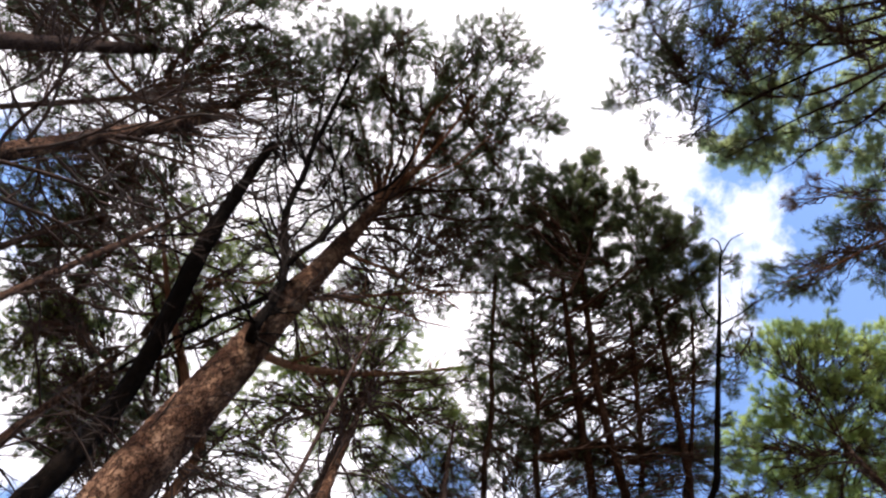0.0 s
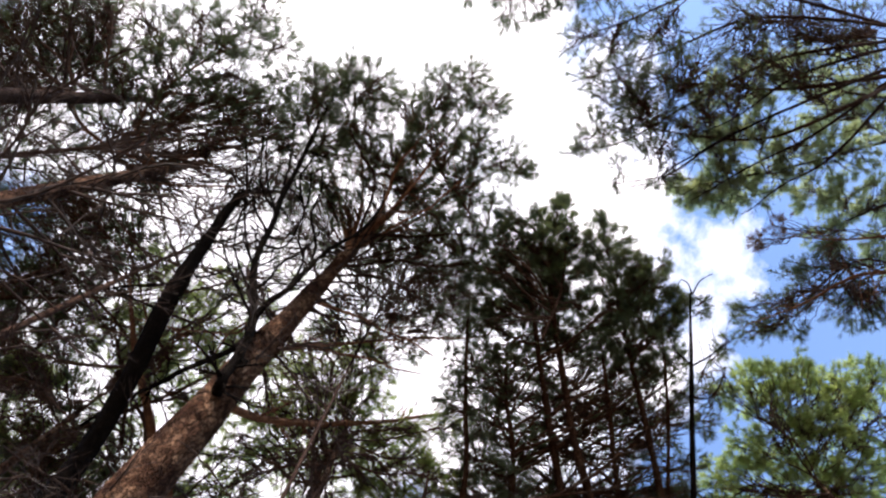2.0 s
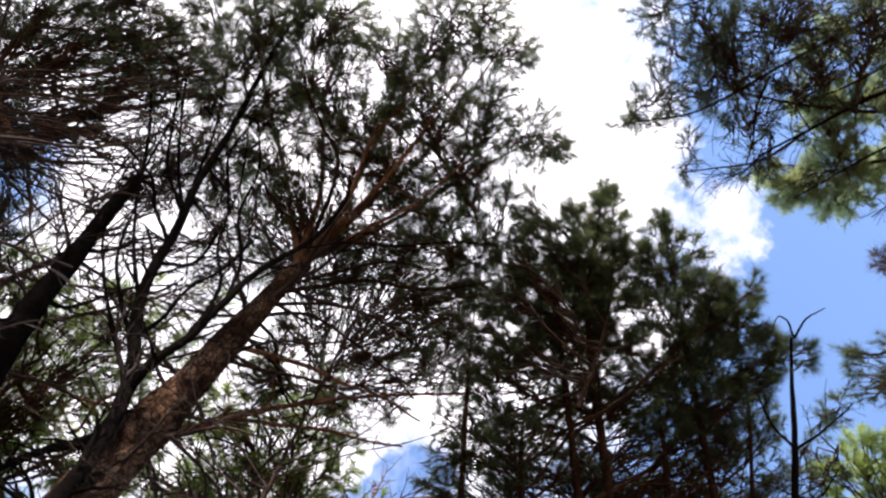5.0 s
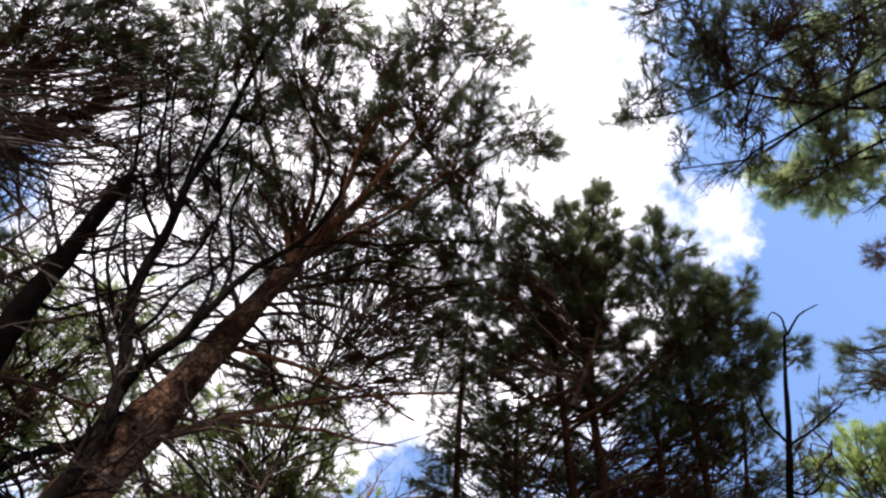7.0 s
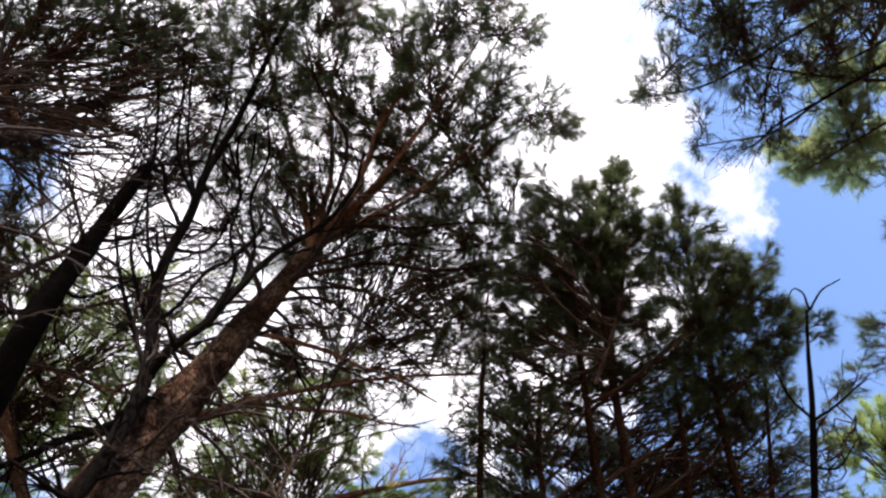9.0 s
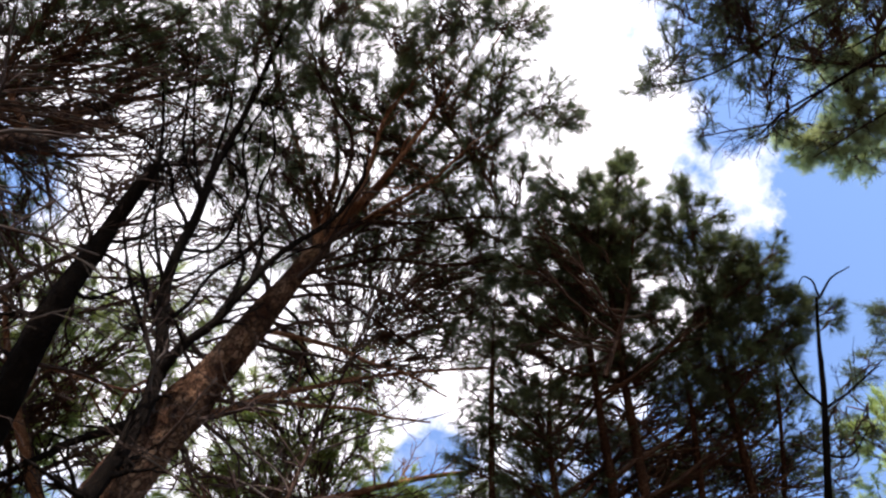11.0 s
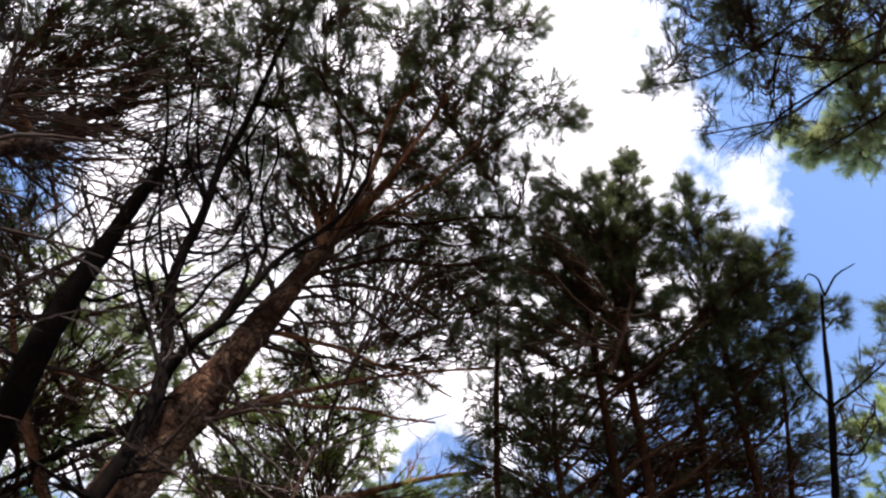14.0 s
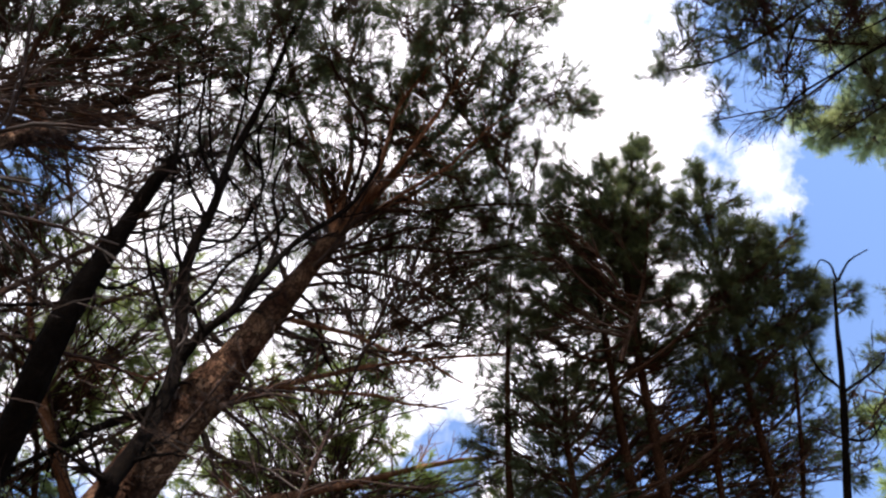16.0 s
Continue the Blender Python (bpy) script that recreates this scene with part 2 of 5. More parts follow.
def tube(shape, line, radii, sides, rough=0.0, rng=None):
    """A tapered tube round a line, closed at its tip, its skin uneven by the share rough."""
    line, radii = np.asarray(line), np.asarray(radii)
    n = len(line)
    tan = np.gradient(line, axis=0)
    tan /= np.linalg.norm(tan, axis=1)[:, None] + 1e-9
    ref = np.array([0.31, 0.87, 0.38]) if abs(tan[0] @ [0.31, 0.87, 0.38]) < 0.9 else np.array([1.0, 0, 0])
    u = np.cross(tan, ref)
    u /= np.linalg.norm(u, axis=1)[:, None] + 1e-9
    v = np.cross(tan, u)
    ang = np.arange(sides) * 2 * np.pi / sides
    rr = np.repeat(radii[:, None], sides, 1)
    if rough:
        rr = rr * (1 + rough * rng.uniform(-1, 1, rr.shape))
    ring = line[:, None] + rr[..., None] * (np.cos(ang)[None, :, None] * u[:, None] + np.sin(ang)[None, :, None] * v[:, None])
    k, j = np.meshgrid(np.arange(n - 1), np.arange(sides), indexing="ij")
    a, b = k * sides + j, k * sides + (j + 1) % sides
    shape.add(ring.reshape(-1, 3), np.stack([a, b, b + sides, a + sides], -1).reshape(-1, 4))
    tip = np.arange(sides)
    shape.add(np.vstack([ring[-1], line[-1] + tan[-1] * radii[-1]]), np.stack([tip, (tip + 1) % sides, np.full(sides, sides)], -1))


def bent(a, b, sag, rng, n=6, wander=0.06):
    """A gently crooked line from a to b that bows by sag upwards."""
    a, b = np.asarray(a, float), np.asarray(b, float)
    s = np.linspace(0, 1, n)[:, None]
    length = math.dist(a, b)
    w = rng.normal(0, wander * length, (3, 3))
    line = a + (b - a) * s
    line = line + np.sin(np.pi * s) * (w[0] + np.array([0, 0, sag * length])) + np.sin(2 * np.pi * s) * w[1] * 0.7
    return line + np.sin(3.3 * np.pi * s) * w[2] * 0.35 * (1 - s)


def tufts(shape, at, way, length, rng, needles=40, reach=0.15, width=0.0075):
    """Shoots set all round with needles that point forwards, one thin blade each."""
    at, way, length = np.asarray(at), np.asarray(way), np.asarray(length)
    if not len(at):
        return
    m = len(at) * needles
    o, w, l = np.repeat(at, needles, 0), np.repeat(way, needles, 0), np.repeat(length, needles)
    side = rng.normal(size=(m, 3))
    side -= w * (side * w).sum(1)[:, None]
    side /= np.linalg.norm(side, axis=1)[:, None] + 1e-9
    s = rng.uniform(0.05, 1.0, m)
    open_ = rng.uniform(0.3, 1.35, m) * (1.15 - 0.45 * s)
    d = w * np.cos(open_)[:, None] + side * np.sin(open_)[:, None] + np.array([0, 0, -0.08])
    d /= np.linalg.norm(d, axis=1)[:, None]
    root = o + w * (s * l)[:, None]
    r = reach * rng.uniform(0.7, 1.2, m)
    flat = np.cross(d, rng.normal(size=(m, 3)))
    flat /= np.linalg.norm(flat, axis=1)[:, None] + 1e-9
    h = flat * (width / 2)
    tip = root + d * r[:, None] + np.array([0, 0, -0.01])
    shape.add(np.stack([root - h, root + h, tip], 1).reshape(-1, 3), np.arange(m * 3).reshape(-1, 3))


def unit(v):
    v = np.asarray(v, float)
    return v / (np.linalg.norm(v) + 1e-9)


def spray(wood, at, way, size, rng, leafy, shoots):
    """One twig with side shoots; notes the shoots that bear needles."""
    end = at + way * size
    line = bent(at, end, rng.uniform(-0.02, 0.1), rng, 4, 0.05)
    wood.twig(line, 0.009, 0.004)
    for _ in range(rng.integers(2, 5)):
        s = rng.uniform(0.3, 1.0)
        k = s * 3
        i = min(int(k), 2)
        p = line[i] + (line[i + 1] - line[i]) * (k - i)
        d = unit(unit(line[i + 1] - line[i]) + rng.normal(0, 0.55, 3) + np.array([0, 0, 0.22]))
        l = size * rng.uniform(0.25, 0.55)
        q = p + d * l
        wood.twig(bent(p, q, 0.05, rng, 3, 0.06), 0.006, 0.0035)
        if rng.random() < leafy:
            shoots.append((p + d * l * 0.55, d, l * 0.45 + rng.uniform(0.02, 0.07)))
    if rng.random() < leafy:
        d = unit(line[-1] - line[-2])
        shoots.append((line[-1] - d * 0.08, d, rng.uniform(0.12, 0.2)))


def forked(wood, a, b, r, rng, sag=0.05, depth=2):
    """A bare branch that forks into thinner and thinner twigs."""
    n = (4, 6, 9)[depth]
    line = bent(a, b, sag, rng, n, 0.03)
    if r > 0.012:
        tube(wood, line, np.linspace(r, r * 0.35, n), 6)
    else:
        wood.twig(line, r, max(r * 0.4, 0.003))
    if depth:
        length = np.linalg.norm(np.asarray(b) - a)
        for _ in range(rng.integers(3, 6)):
            i = rng.integers(1, n - 1)
            d = unit(unit(line[i + 1] - line[i]) + rng.normal(0, 0.6, 3))
            forked(wood, line[i], line[i] + d * length * rng.uniform(0.25, 0.5), r * 0.5, rng, 0.04, depth - 1)
    return line


def pine(label, trunk, clumps, seed, limbs=(), dead=(), bark_=None, needle=None, per=46, leafy=0.8, group="pines of the wood", needles=27, stubs=0, blade=1.0, rust=(), cut=None):
    """A pine. trunk: rows (x, y, z, radius) from the ground up; limbs: (rows of (x, y, z), radius at the root, at the tip and, where it differs, the bark);
    clumps: (x, y, z, radius) of the masses of needles at the ends of its boughs; dead: rows (height, turn, length, rise) of bare branches."""
    rng = np.random.default_rng(seed)
    bark_, needle = bark_ or BARK, needle or NEEDLE
    root = new("pine_tree")
    root.location = trunk[0][:3]
    tagged(root, label, "tree", group)
    shape = Shape()
    n = 260 if trunk[0][3] > 0.15 else 90
    stem = smooth_line(trunk, n)
    stem[:, :2] += np.cumsum(rng.normal(0, 0.0016, (n, 2)), 0)
    rad = stem[:, 3] * (1 + 0.05 * np.sin(np.linspace(0, 40, n) + seed))
    tube(shape, stem[:, :3], rad, 36 if trunk[0][3] > 0.15 else 12, 0.04, rng)
    for _ in range(stubs):
        i = rng.integers(n // 3, n - 4)
        d = unit([*rng.normal(0, 1, 2), rng.uniform(0, 0.5)])
        p = stem[i, :3] + d * rad[i] * 0.7
        tube(shape, bent(p, p + d * rng.uniform(0.08, 0.3), 0.02, rng, 4), np.linspace(0.02, 0.008, 4), 5)
    part("trunk", shape, bark_, root)
    spots = [np.c_[stem[n // 2:, :3], rad[n // 2:]]]
    for rows, r0, r1, *skin in limbs:
        line = smooth_line(rows, 26)
        line += np.cumsum(rng.normal(0, min(0.006, r0 * 0.12), line.shape), 0)
        rr = np.linspace(r0, r1, 26)
        shape = Shape()
        tube(shape, line, rr, 9, 0.06, rng)
        # short side twigs along the limb
        for _ in range(int(2 + 5 * np.linalg.norm(np.diff(line, axis=0), axis=1).sum()) if r0 > 0.02 else 0):
            i = rng.integers(4, 25)
            d = unit(unit(line[i] - line[i - 1]) * 0.7 + rng.normal(0, 0.6, 3))
            forked(shape, line[i], line[i] + d * rng.uniform(0.25, 0.8), max(rr[i] * 0.35, 0.006), rng, 0.04, 1)
        part("limb", shape, skin[0] if skin else BARK_UPPER if bark_ is BARK else bark_, root)
        spots.append(np.c_[line[4:], rr[4:]])
    spots = np.concatenate(spots)
    if cut:
        # a broken limb with a pale torn end
        c = np.array(cut)
        s = spots[np.linalg.norm(spots[:, :3] - c + np.array([0, 0, 0.5]), axis=1).argmin()]
        shape = Shape()
        tube(shape, bent(s[:3], c, 0.02, rng, 8, 0.02), np.linspace(0.055, 0.05, 8), 10, 0.06, rng)
        limb = part("broken_limb", shape, bark_, root)
        shape = Shape()
        d = unit(c - s[:3])
        tube(shape, bent(c - d * 0.03, c + d * 0.09, 0.0, rng, 4, 0.05), [0.052, 0.05, 0.034, 0.012], 9, 0.18, rng)
        part("torn_end", shape, PALE_WOOD, limb, "pale splintered wood")
    for x, y, z, r, *own in (*clumps, *rust):
        c = np.array([x, y, z])
        off = c - spots[:, :3]
        flat = np.hypot(off[:, 0], off[:, 1])
        cost = np.linalg.norm(off, axis=1) + 2.0 * np.abs(off[:, 2] - (0.15 + 0.45 * flat)) + 3.0 * np.maximum(0, 1.3 * r - flat)
        s = spots[cost.argmin()]
        wood, shoots = Shape(), []
        far = np.linalg.norm(c - s[:3])
        thick = min(s[3] * 0.6, 0.012 + 0.011 * far)
        end = c + unit(c - s[:3]) * r * 0.35
        line = bent(s[:3], end, rng.uniform(-0.04, 0.1), rng, 9, 0.06)
        tube(wood, line, np.linspace(thick, 0.008, 9), 6)
        for _ in range(max(2, int(per * (0.1 + r * r * 2.6)))):
            i = rng.integers(2, 8)
            v = rng.normal(size=3)
            goal = c + unit(v) * r * rng.uniform(0.35, 1.0) ** 0.6 * np.array([1, 1, 0.75])
            # a side branch towards the goal, ending in a spray
            a = line[i] + (line[i + 1] - line[i]) * rng.random()
            d = unit(goal - a)
            reach = np.linalg.norm(goal - a)
            size = min(rng.uniform(0.22, 0.4), reach)
            if reach > size + 0.1:
                wood.twig(bent(a, goal - d * size, 0.05, rng, 5, 0.11), 0.015, 0.008)
            spray(wood, goal - d * size, unit(d + np.array([0, 0, 0.15])), size, rng, own[0] if own else leafy, shoots)
        bough = part("bough", wood, TWIG, root)
        leaf = Shape()
        if shoots:
            a, w, l = (np.array(v) for v in zip(*shoots))
            tufts(leaf, a, w, l, rng, needles, width=0.0075 * blade)
            part("needles", leaf, NEEDLE_RUST if (x, y, z, r) in rust else needle, bough, smooth=False, kind="stuff")
    for h, turn, length, rise in dead:
        i = int(np.abs(stem[:, 2] - h).argmin())
        d = unit([math.cos(turn), math.sin(turn), rise])
        shape = Shape()
        p = stem[i, :3]
        forked(shape, p, p + d * length, max(0.012, min(0.03, rad[i] * 0.3)), rng, 0.06, 2)
        part("dead_branch", shape, TWIG_DEAD, root)
    return root


def whorls(seed, low, high, count, reach):
    """Rows of bare branches round a trunk between two heights."""
    rng = np.random.default_rng(seed)
    return [(z, rng.uniform(0, 2 * math.pi), rng.uniform(0.5, 1.0) * reach, rng.uniform(0.0, 0.6)) for z in np.linspace(low, high, count)]


# ---- ground ----
def ground_sheet():
    n, far = 60, 900.0
    u = np.linspace(-1, 1, n)
    w = np.sign(u) * np.abs(u) ** 3 * far
    x, y = np.meshgrid(w, w, indexing="ij")
    z = 0.055 + 0.05 * np.sin(x * 0.9 + 1.0) * np.cos(y * 0.7) * (np.hypot(x, y) < 40)
    shape = Shape()
    k, j = np.meshgrid(np.arange(n - 1), np.arange(n - 1), indexing="ij")
    a = k * n + j
    shape.add(np.stack([x, y, z], -1).reshape(-1, 3), np.stack([a, a + n, a + n + 1, a + 1], -1).reshape(-1, 4))
    ob = new("ground", shape.mesh("ground", (0, 0, 0), forest_floor()))
    tagged(ob, "forest floor of brown needles and patches of moss", "ground", kind="structure")


ground_sheet()

# ---- the pines ----
pine('tall leaning pine with flaking orange-brown bark and bare lower branches',
     [(6.42, 3.16, 0.00, 0.40), (6.37, 3.14, 1.20, 0.34), (6.12, 3.02, 6.00, 0.33), (5.69, 2.84, 9.30, 0.32), (5.07, 2.54, 11.30, 0.30), (4.92, 2.48, 11.80, 0.27), (4.66, 2.36, 12.50, 0.24), (4.55, 2.31, 12.90, 0.27), (4.43, 2.24, 13.25, 0.23), (4.20, 2.11, 13.80, 0.20), (3.87, 1.95, 14.40, 0.17), (3.57, 1.81, 14.90, 0.14), (3.32, 1.69, 15.30, 0.12), (3.20, 1.61, 15.90, 0.09), (2.77, 1.50, 16.70, 0.05)],
     [(0.64, 3.32, 16.97, 0.61), (0.17, 2.97, 17.13, 0.40), (-0.03, 2.28, 17.18, 0.64), (0.29, 1.43, 17.07, 0.54), (-0.34, 0.74, 17.27, 0.68), (-0.72, 0.28, 17.39, 0.43), (-0.32, -0.27, 17.25, 0.45), (0.63, 0.70, 16.95, 0.74), (1.30, 1.36, 16.73, 0.66), (0.94, 2.23, 16.86, 0.69), (1.43, 2.69, 16.70, 0.62), (0.63, -0.18, 16.94, 0.59), (0.77, -0.97, 16.88, 0.50), (0.77, -1.40, 16.88, 0.21), (1.53, 0.05, 16.64, 0.66), (1.98, 0.78, 16.49, 0.58)] +
     [(2.27, 2.67, 16.41, 0.56), (2.58, -0.02, 16.28, 0.63, 0.50), (3.01, 0.71, 16.13, 0.57, 0.40), (3.57, -0.20, 15.92, 0.51, 0.50), (2.70, 1.91, 16.25, 0.49, 0.40), (2.76, 1.28, 16.23, 0.49, 0.40), (3.51, 2.08, 15.97, 0.46, 0.40), (3.49, 1.17, 15.97, 0.46, 0.35), (0.30, 3.43, 17.09, 0.52), (2.49, 3.46, 16.35, 0.45, 0.40), (-0.24, 2.85, 17.26, 0.34)] +
     [(1.90, -0.44, 16.42, 0.31, 0.65), (2.36, -0.73, 16.11, 0.34, 0.65), (2.90, -0.54, 15.86, 0.32, 0.35), (3.49, -0.58, 15.49, 0.31, 0.30), (3.88, -0.96, 15.31, 0.30, 0.50), (3.97, -0.42, 15.27, 0.30, 0.45), (1.64, -0.80, 16.63, 0.25, 0.70), (1.47, -0.12, 16.62, 0.33, 0.65), (2.98, 0.14, 15.83, 0.32, 0.30), (2.83, 3.07, 15.91, 0.40, 0.12), (3.12, 2.53, 15.77, 0.38, 0.10), (2.62, 2.18, 16.00, 0.34, 0.30), (3.38, 2.98, 15.66, 0.37, 0.10)] +
     [(1.50, 1.73, 16.51, 0.34, 0.40), (1.68, 1.17, 16.43, 0.34, 0.35), (1.16, 0.98, 16.66, 0.34, 0.40), (1.99, 1.75, 16.29, 0.31, 0.25), (3.82, 2.80, 15.45, 0.33, 0.08), (4.16, 1.55, 15.29, 0.30, 0.15), (4.86, 1.73, 15.07, 0.33, 0.25)] +
     [(1.61, 3.50, 16.57, 0.35, 0.35), (2.13, 2.99, 16.33, 0.33, 0.30), (2.60, 3.06, 16.02, 0.34, 0.20), (2.96, 3.28, 15.85, 0.34, 0.12), (2.70, 3.78, 15.97, 0.31, 0.15), (2.70, 2.53, 15.97, 0.30, 0.30), (1.62, 3.87, 16.67, 0.35, 0.40), (2.01, 0.57, 16.27, 0.32, 0.40), (2.19, 0.02, 16.19, 0.32, 0.45), (2.57, -0.33, 16.01, 0.30, 0.40)] +
     [(3.64, 2.49, 15.54, 0.30, 0.15), (4.56, 1.66, 15.21, 0.28, 0.20), (5.15, 2.48, 15.14, 0.26, 0.30)],
     11,
     limbs=[([(3.26, 1.66, 15.50), (2.50, 2.22, 16.33), (0.90, 3.38, 17.50), (0.01, 3.21, 18.08)], 0.050, 0.012),
            ([(3.26, 1.66, 15.50), (2.37, 1.77, 16.37), (1.09, 2.27, 17.32), (-0.06, 2.28, 17.99)], 0.050, 0.012),
            ([(3.22, 1.62, 15.70), (2.24, 1.32, 16.41), (0.75, 1.07, 17.32), (-0.35, 0.78, 18.07)], 0.055, 0.012),
            ([(3.22, 1.60, 15.90), (2.29, 1.06, 16.39), (1.30, 0.39, 17.13), (-0.36, -0.14, 18.06)], 0.055, 0.012),
            ([(3.22, 1.60, 15.90), (2.55, 0.73, 16.29), (1.60, -0.21, 16.82), (0.86, -1.02, 17.47)], 0.045, 0.010)] +
     [([(5.05, 2.53, 11.40), (4.63, 2.44, 11.25), (4.48, 2.42, 11.50), (4.39, 2.42, 11.90), (4.26, 2.48, 12.45), (4.17, 2.59, 12.90)], 0.085, 0.078, BARK_SHADED),
            ([(4.17, 2.59, 12.90), (3.92, 2.76, 13.30), (3.58, 3.01, 13.80), (3.26, 3.08, 14.20), (3.04, 3.10, 14.50), (2.72, 3.09, 14.80), (2.46, 3.17, 15.20), (2.07, 3.19, 15.80), (1.48, 3.17, 16.40), (1.03, 3.12, 16.70), (0.49, 3.06, 17.10), (0.04, 2.96, 17.30)], 0.078, 0.030, BARK_SHADED),
            ([(4.17, 2.59, 12.90), (3.92, 2.48, 13.10), (3.66, 2.25, 13.40), (3.33, 2.08, 13.90), (2.99, 1.87, 14.40), (2.68, 1.50, 15.00), (2.24, 1.26, 15.50), (1.87, 1.33, 16.20)], 0.060, 0.024, BARK_SHADED),
            ([(3.58, 3.01, 13.80), (3.32, 3.32, 14.20), (2.98, 3.59, 14.60), (2.54, 3.81, 15.10), (1.88, 4.03, 16.20), (1.00, 4.36, 17.20)], 0.026, 0.009, BARK_SHADED)] +
     [([(2.72, 3.09, 14.80), (2.41, 3.57, 15.60), (1.80, 3.99, 16.40), (0.98, 4.25, 17.00)], 0.024, 0.009, BARK_SHADED),
            ([(3.26, 3.08, 14.20), (3.30, 2.76, 14.60), (2.92, 2.66, 15.00), (2.48, 2.76, 15.80), (1.66, 3.04, 16.50)], 0.026, 0.009, BARK_SHADED),
            ([(3.99, 2.01, 14.20), (4.14, 1.40, 14.50), (4.25, 0.97, 14.70), (4.44, 0.50, 14.90), (4.51, 0.02, 15.00), (4.74, -0.54, 15.10)], 0.038, 0.014),
            ([(4.55, 2.31, 12.90), (4.64, 1.93, 13.30), (4.66, 1.73, 13.70), (4.70, 1.37, 14.20), (4.64, 0.74, 14.70), (4.49, 0.03, 15.00), (4.20, -1.21, 15.30)], 0.050, 0.016),
            ([(4.66, 1.73, 13.70), (4.79, 1.18, 14.10), (4.87, 0.63, 14.40), (5.03, 0.18, 14.70), (5.04, -0.41, 14.90)], 0.030, 0.014)] +
     [([(5.02, 2.52, 11.50), (5.59, 2.02, 12.40), (5.98, 1.34, 13.40), (6.13, 0.57, 14.20), (6.20, -0.06, 14.80), (6.01, -0.65, 15.00), (5.78, -1.30, 15.10)], 0.075, 0.025),
            ([(4.26, 2.48, 12.45), (4.73, 2.82, 12.70), (5.31, 3.42, 13.10), (5.95, 4.02, 13.40), (6.79, 4.89, 13.70), (7.58, 5.62, 13.80)], 0.060, 0.030, BARK_SHADED),
            ([(4.17, 2.59, 12.90), (4.54, 2.85, 13.10), (4.94, 3.58, 13.70), (5.33, 4.55, 14.30), (5.51, 5.33, 14.70)], 0.022, 0.010),
            ([(4.17, 2.59, 12.90), (4.65, 3.01, 13.20), (5.21, 3.29, 13.40), (5.33, 3.85, 14.00), (5.37, 4.59, 14.50)], 0.020, 0.009)] +
     [([(3.22, 1.62, 15.80), (2.08, 1.00, 15.84), (1.63, 0.77, 16.15), (1.25, 0.62, 16.42), (0.71, 0.46, 16.77), (-0.08, 0.23, 17.33)], 0.045, 0.010),
            ([(3.26, 1.65, 15.60), (2.42, 1.28, 15.59), (1.43, 1.24, 16.24), (1.01, 1.08, 16.53), (0.61, 0.87, 16.82), (-0.04, 0.55, 17.31)], 0.040, 0.010),
            ([(3.30, 1.68, 15.40), (2.74, 1.21, 15.54), (2.60, 0.54, 15.70), (2.39, -0.12, 15.90), (2.20, -0.85, 16.08)], 0.030, 0.010, BARK_DUSK),
            ([(3.51, 1.78, 15.00), (3.35, 1.26, 15.26), (3.15, 0.71, 15.45), (3.07, -0.06, 15.58), (2.80, -0.84, 15.80), (2.56, -1.23, 15.91)], 0.034, 0.010, BARK_DUSK),
            ([(3.24, 1.64, 15.70), (1.87, 1.54, 15.94), (1.45, 1.93, 16.34), (1.01, 2.36, 16.64), (0.37, 2.75, 17.14)], 0.034, 0.010, BARK_DUSK)] +
     [([(3.92, 2.76, 13.30), (3.74, 3.19, 13.80), (3.42, 3.58, 14.30), (3.03, 3.77, 14.90), (2.74, 3.83, 15.30)], 0.030, 0.011, BARK_SHADED),
            ([(4.17, 2.59, 12.90), (3.94, 3.14, 13.60), (3.70, 3.60, 14.20), (3.37, 3.98, 14.80), (2.94, 4.15, 15.30)], 0.030, 0.011, BARK_SHADED),
            ([(3.83, 2.81, 13.40), (3.67, 2.67, 13.80), (3.47, 2.62, 14.30), (3.24, 2.36, 14.70), (2.87, 2.19, 15.30)], 0.030, 0.011, BARK_SHADED),
            ([(3.66, 2.25, 13.40), (3.48, 2.24, 13.90), (3.26, 2.28, 14.30), (3.07, 2.57, 14.80), (2.61, 2.70, 15.30), (2.19, 3.17, 15.90)], 0.030, 0.011, BARK_SHADED)] +
     [([(3.33, 2.08, 13.90), (3.04, 2.17, 14.50), (2.67, 2.51, 15.10), (2.17, 2.55, 15.70), (1.66, 2.85, 16.20)], 0.028, 0.010, BARK_SHADED),
            ([(3.75, 1.90, 14.60), (4.04, 1.56, 14.70), (4.70, 1.32, 14.80), (5.14, 0.95, 14.90)], 0.028, 0.010, BARK_SHADED),
            ([(3.04, 3.10, 14.50), (2.84, 3.48, 14.90), (2.57, 3.76, 15.30), (2.37, 4.52, 15.80), (2.40, 5.12, 16.10)], 0.028, 0.010, BARK_SHADED)] +
     [([(3.75, 1.90, 14.60), (3.72, 1.31, 15.09), (3.89, 0.65, 15.11), (4.23, -0.05, 15.15), (4.43, -0.43, 15.06)], 0.028, 0.009, BARK_DUSK),
            ([(3.63, 1.84, 14.80), (3.52, 1.06, 15.18), (3.58, 0.44, 15.35), (3.77, -0.17, 15.36), (3.94, -0.70, 15.28)], 0.028, 0.009, BARK_DUSK),
            ([(3.45, 1.75, 15.10), (3.08, 1.03, 15.39), (2.83, 0.48, 15.60), (2.81, -0.15, 15.80), (2.53, -0.73, 15.93)], 0.026, 0.009, BARK_DUSK),
            ([(3.26, 1.65, 15.60), (2.36, 0.76, 15.71), (1.99, 0.31, 16.08), (1.46, -0.03, 16.42), (0.97, -0.49, 16.74)], 0.030, 0.009)] +
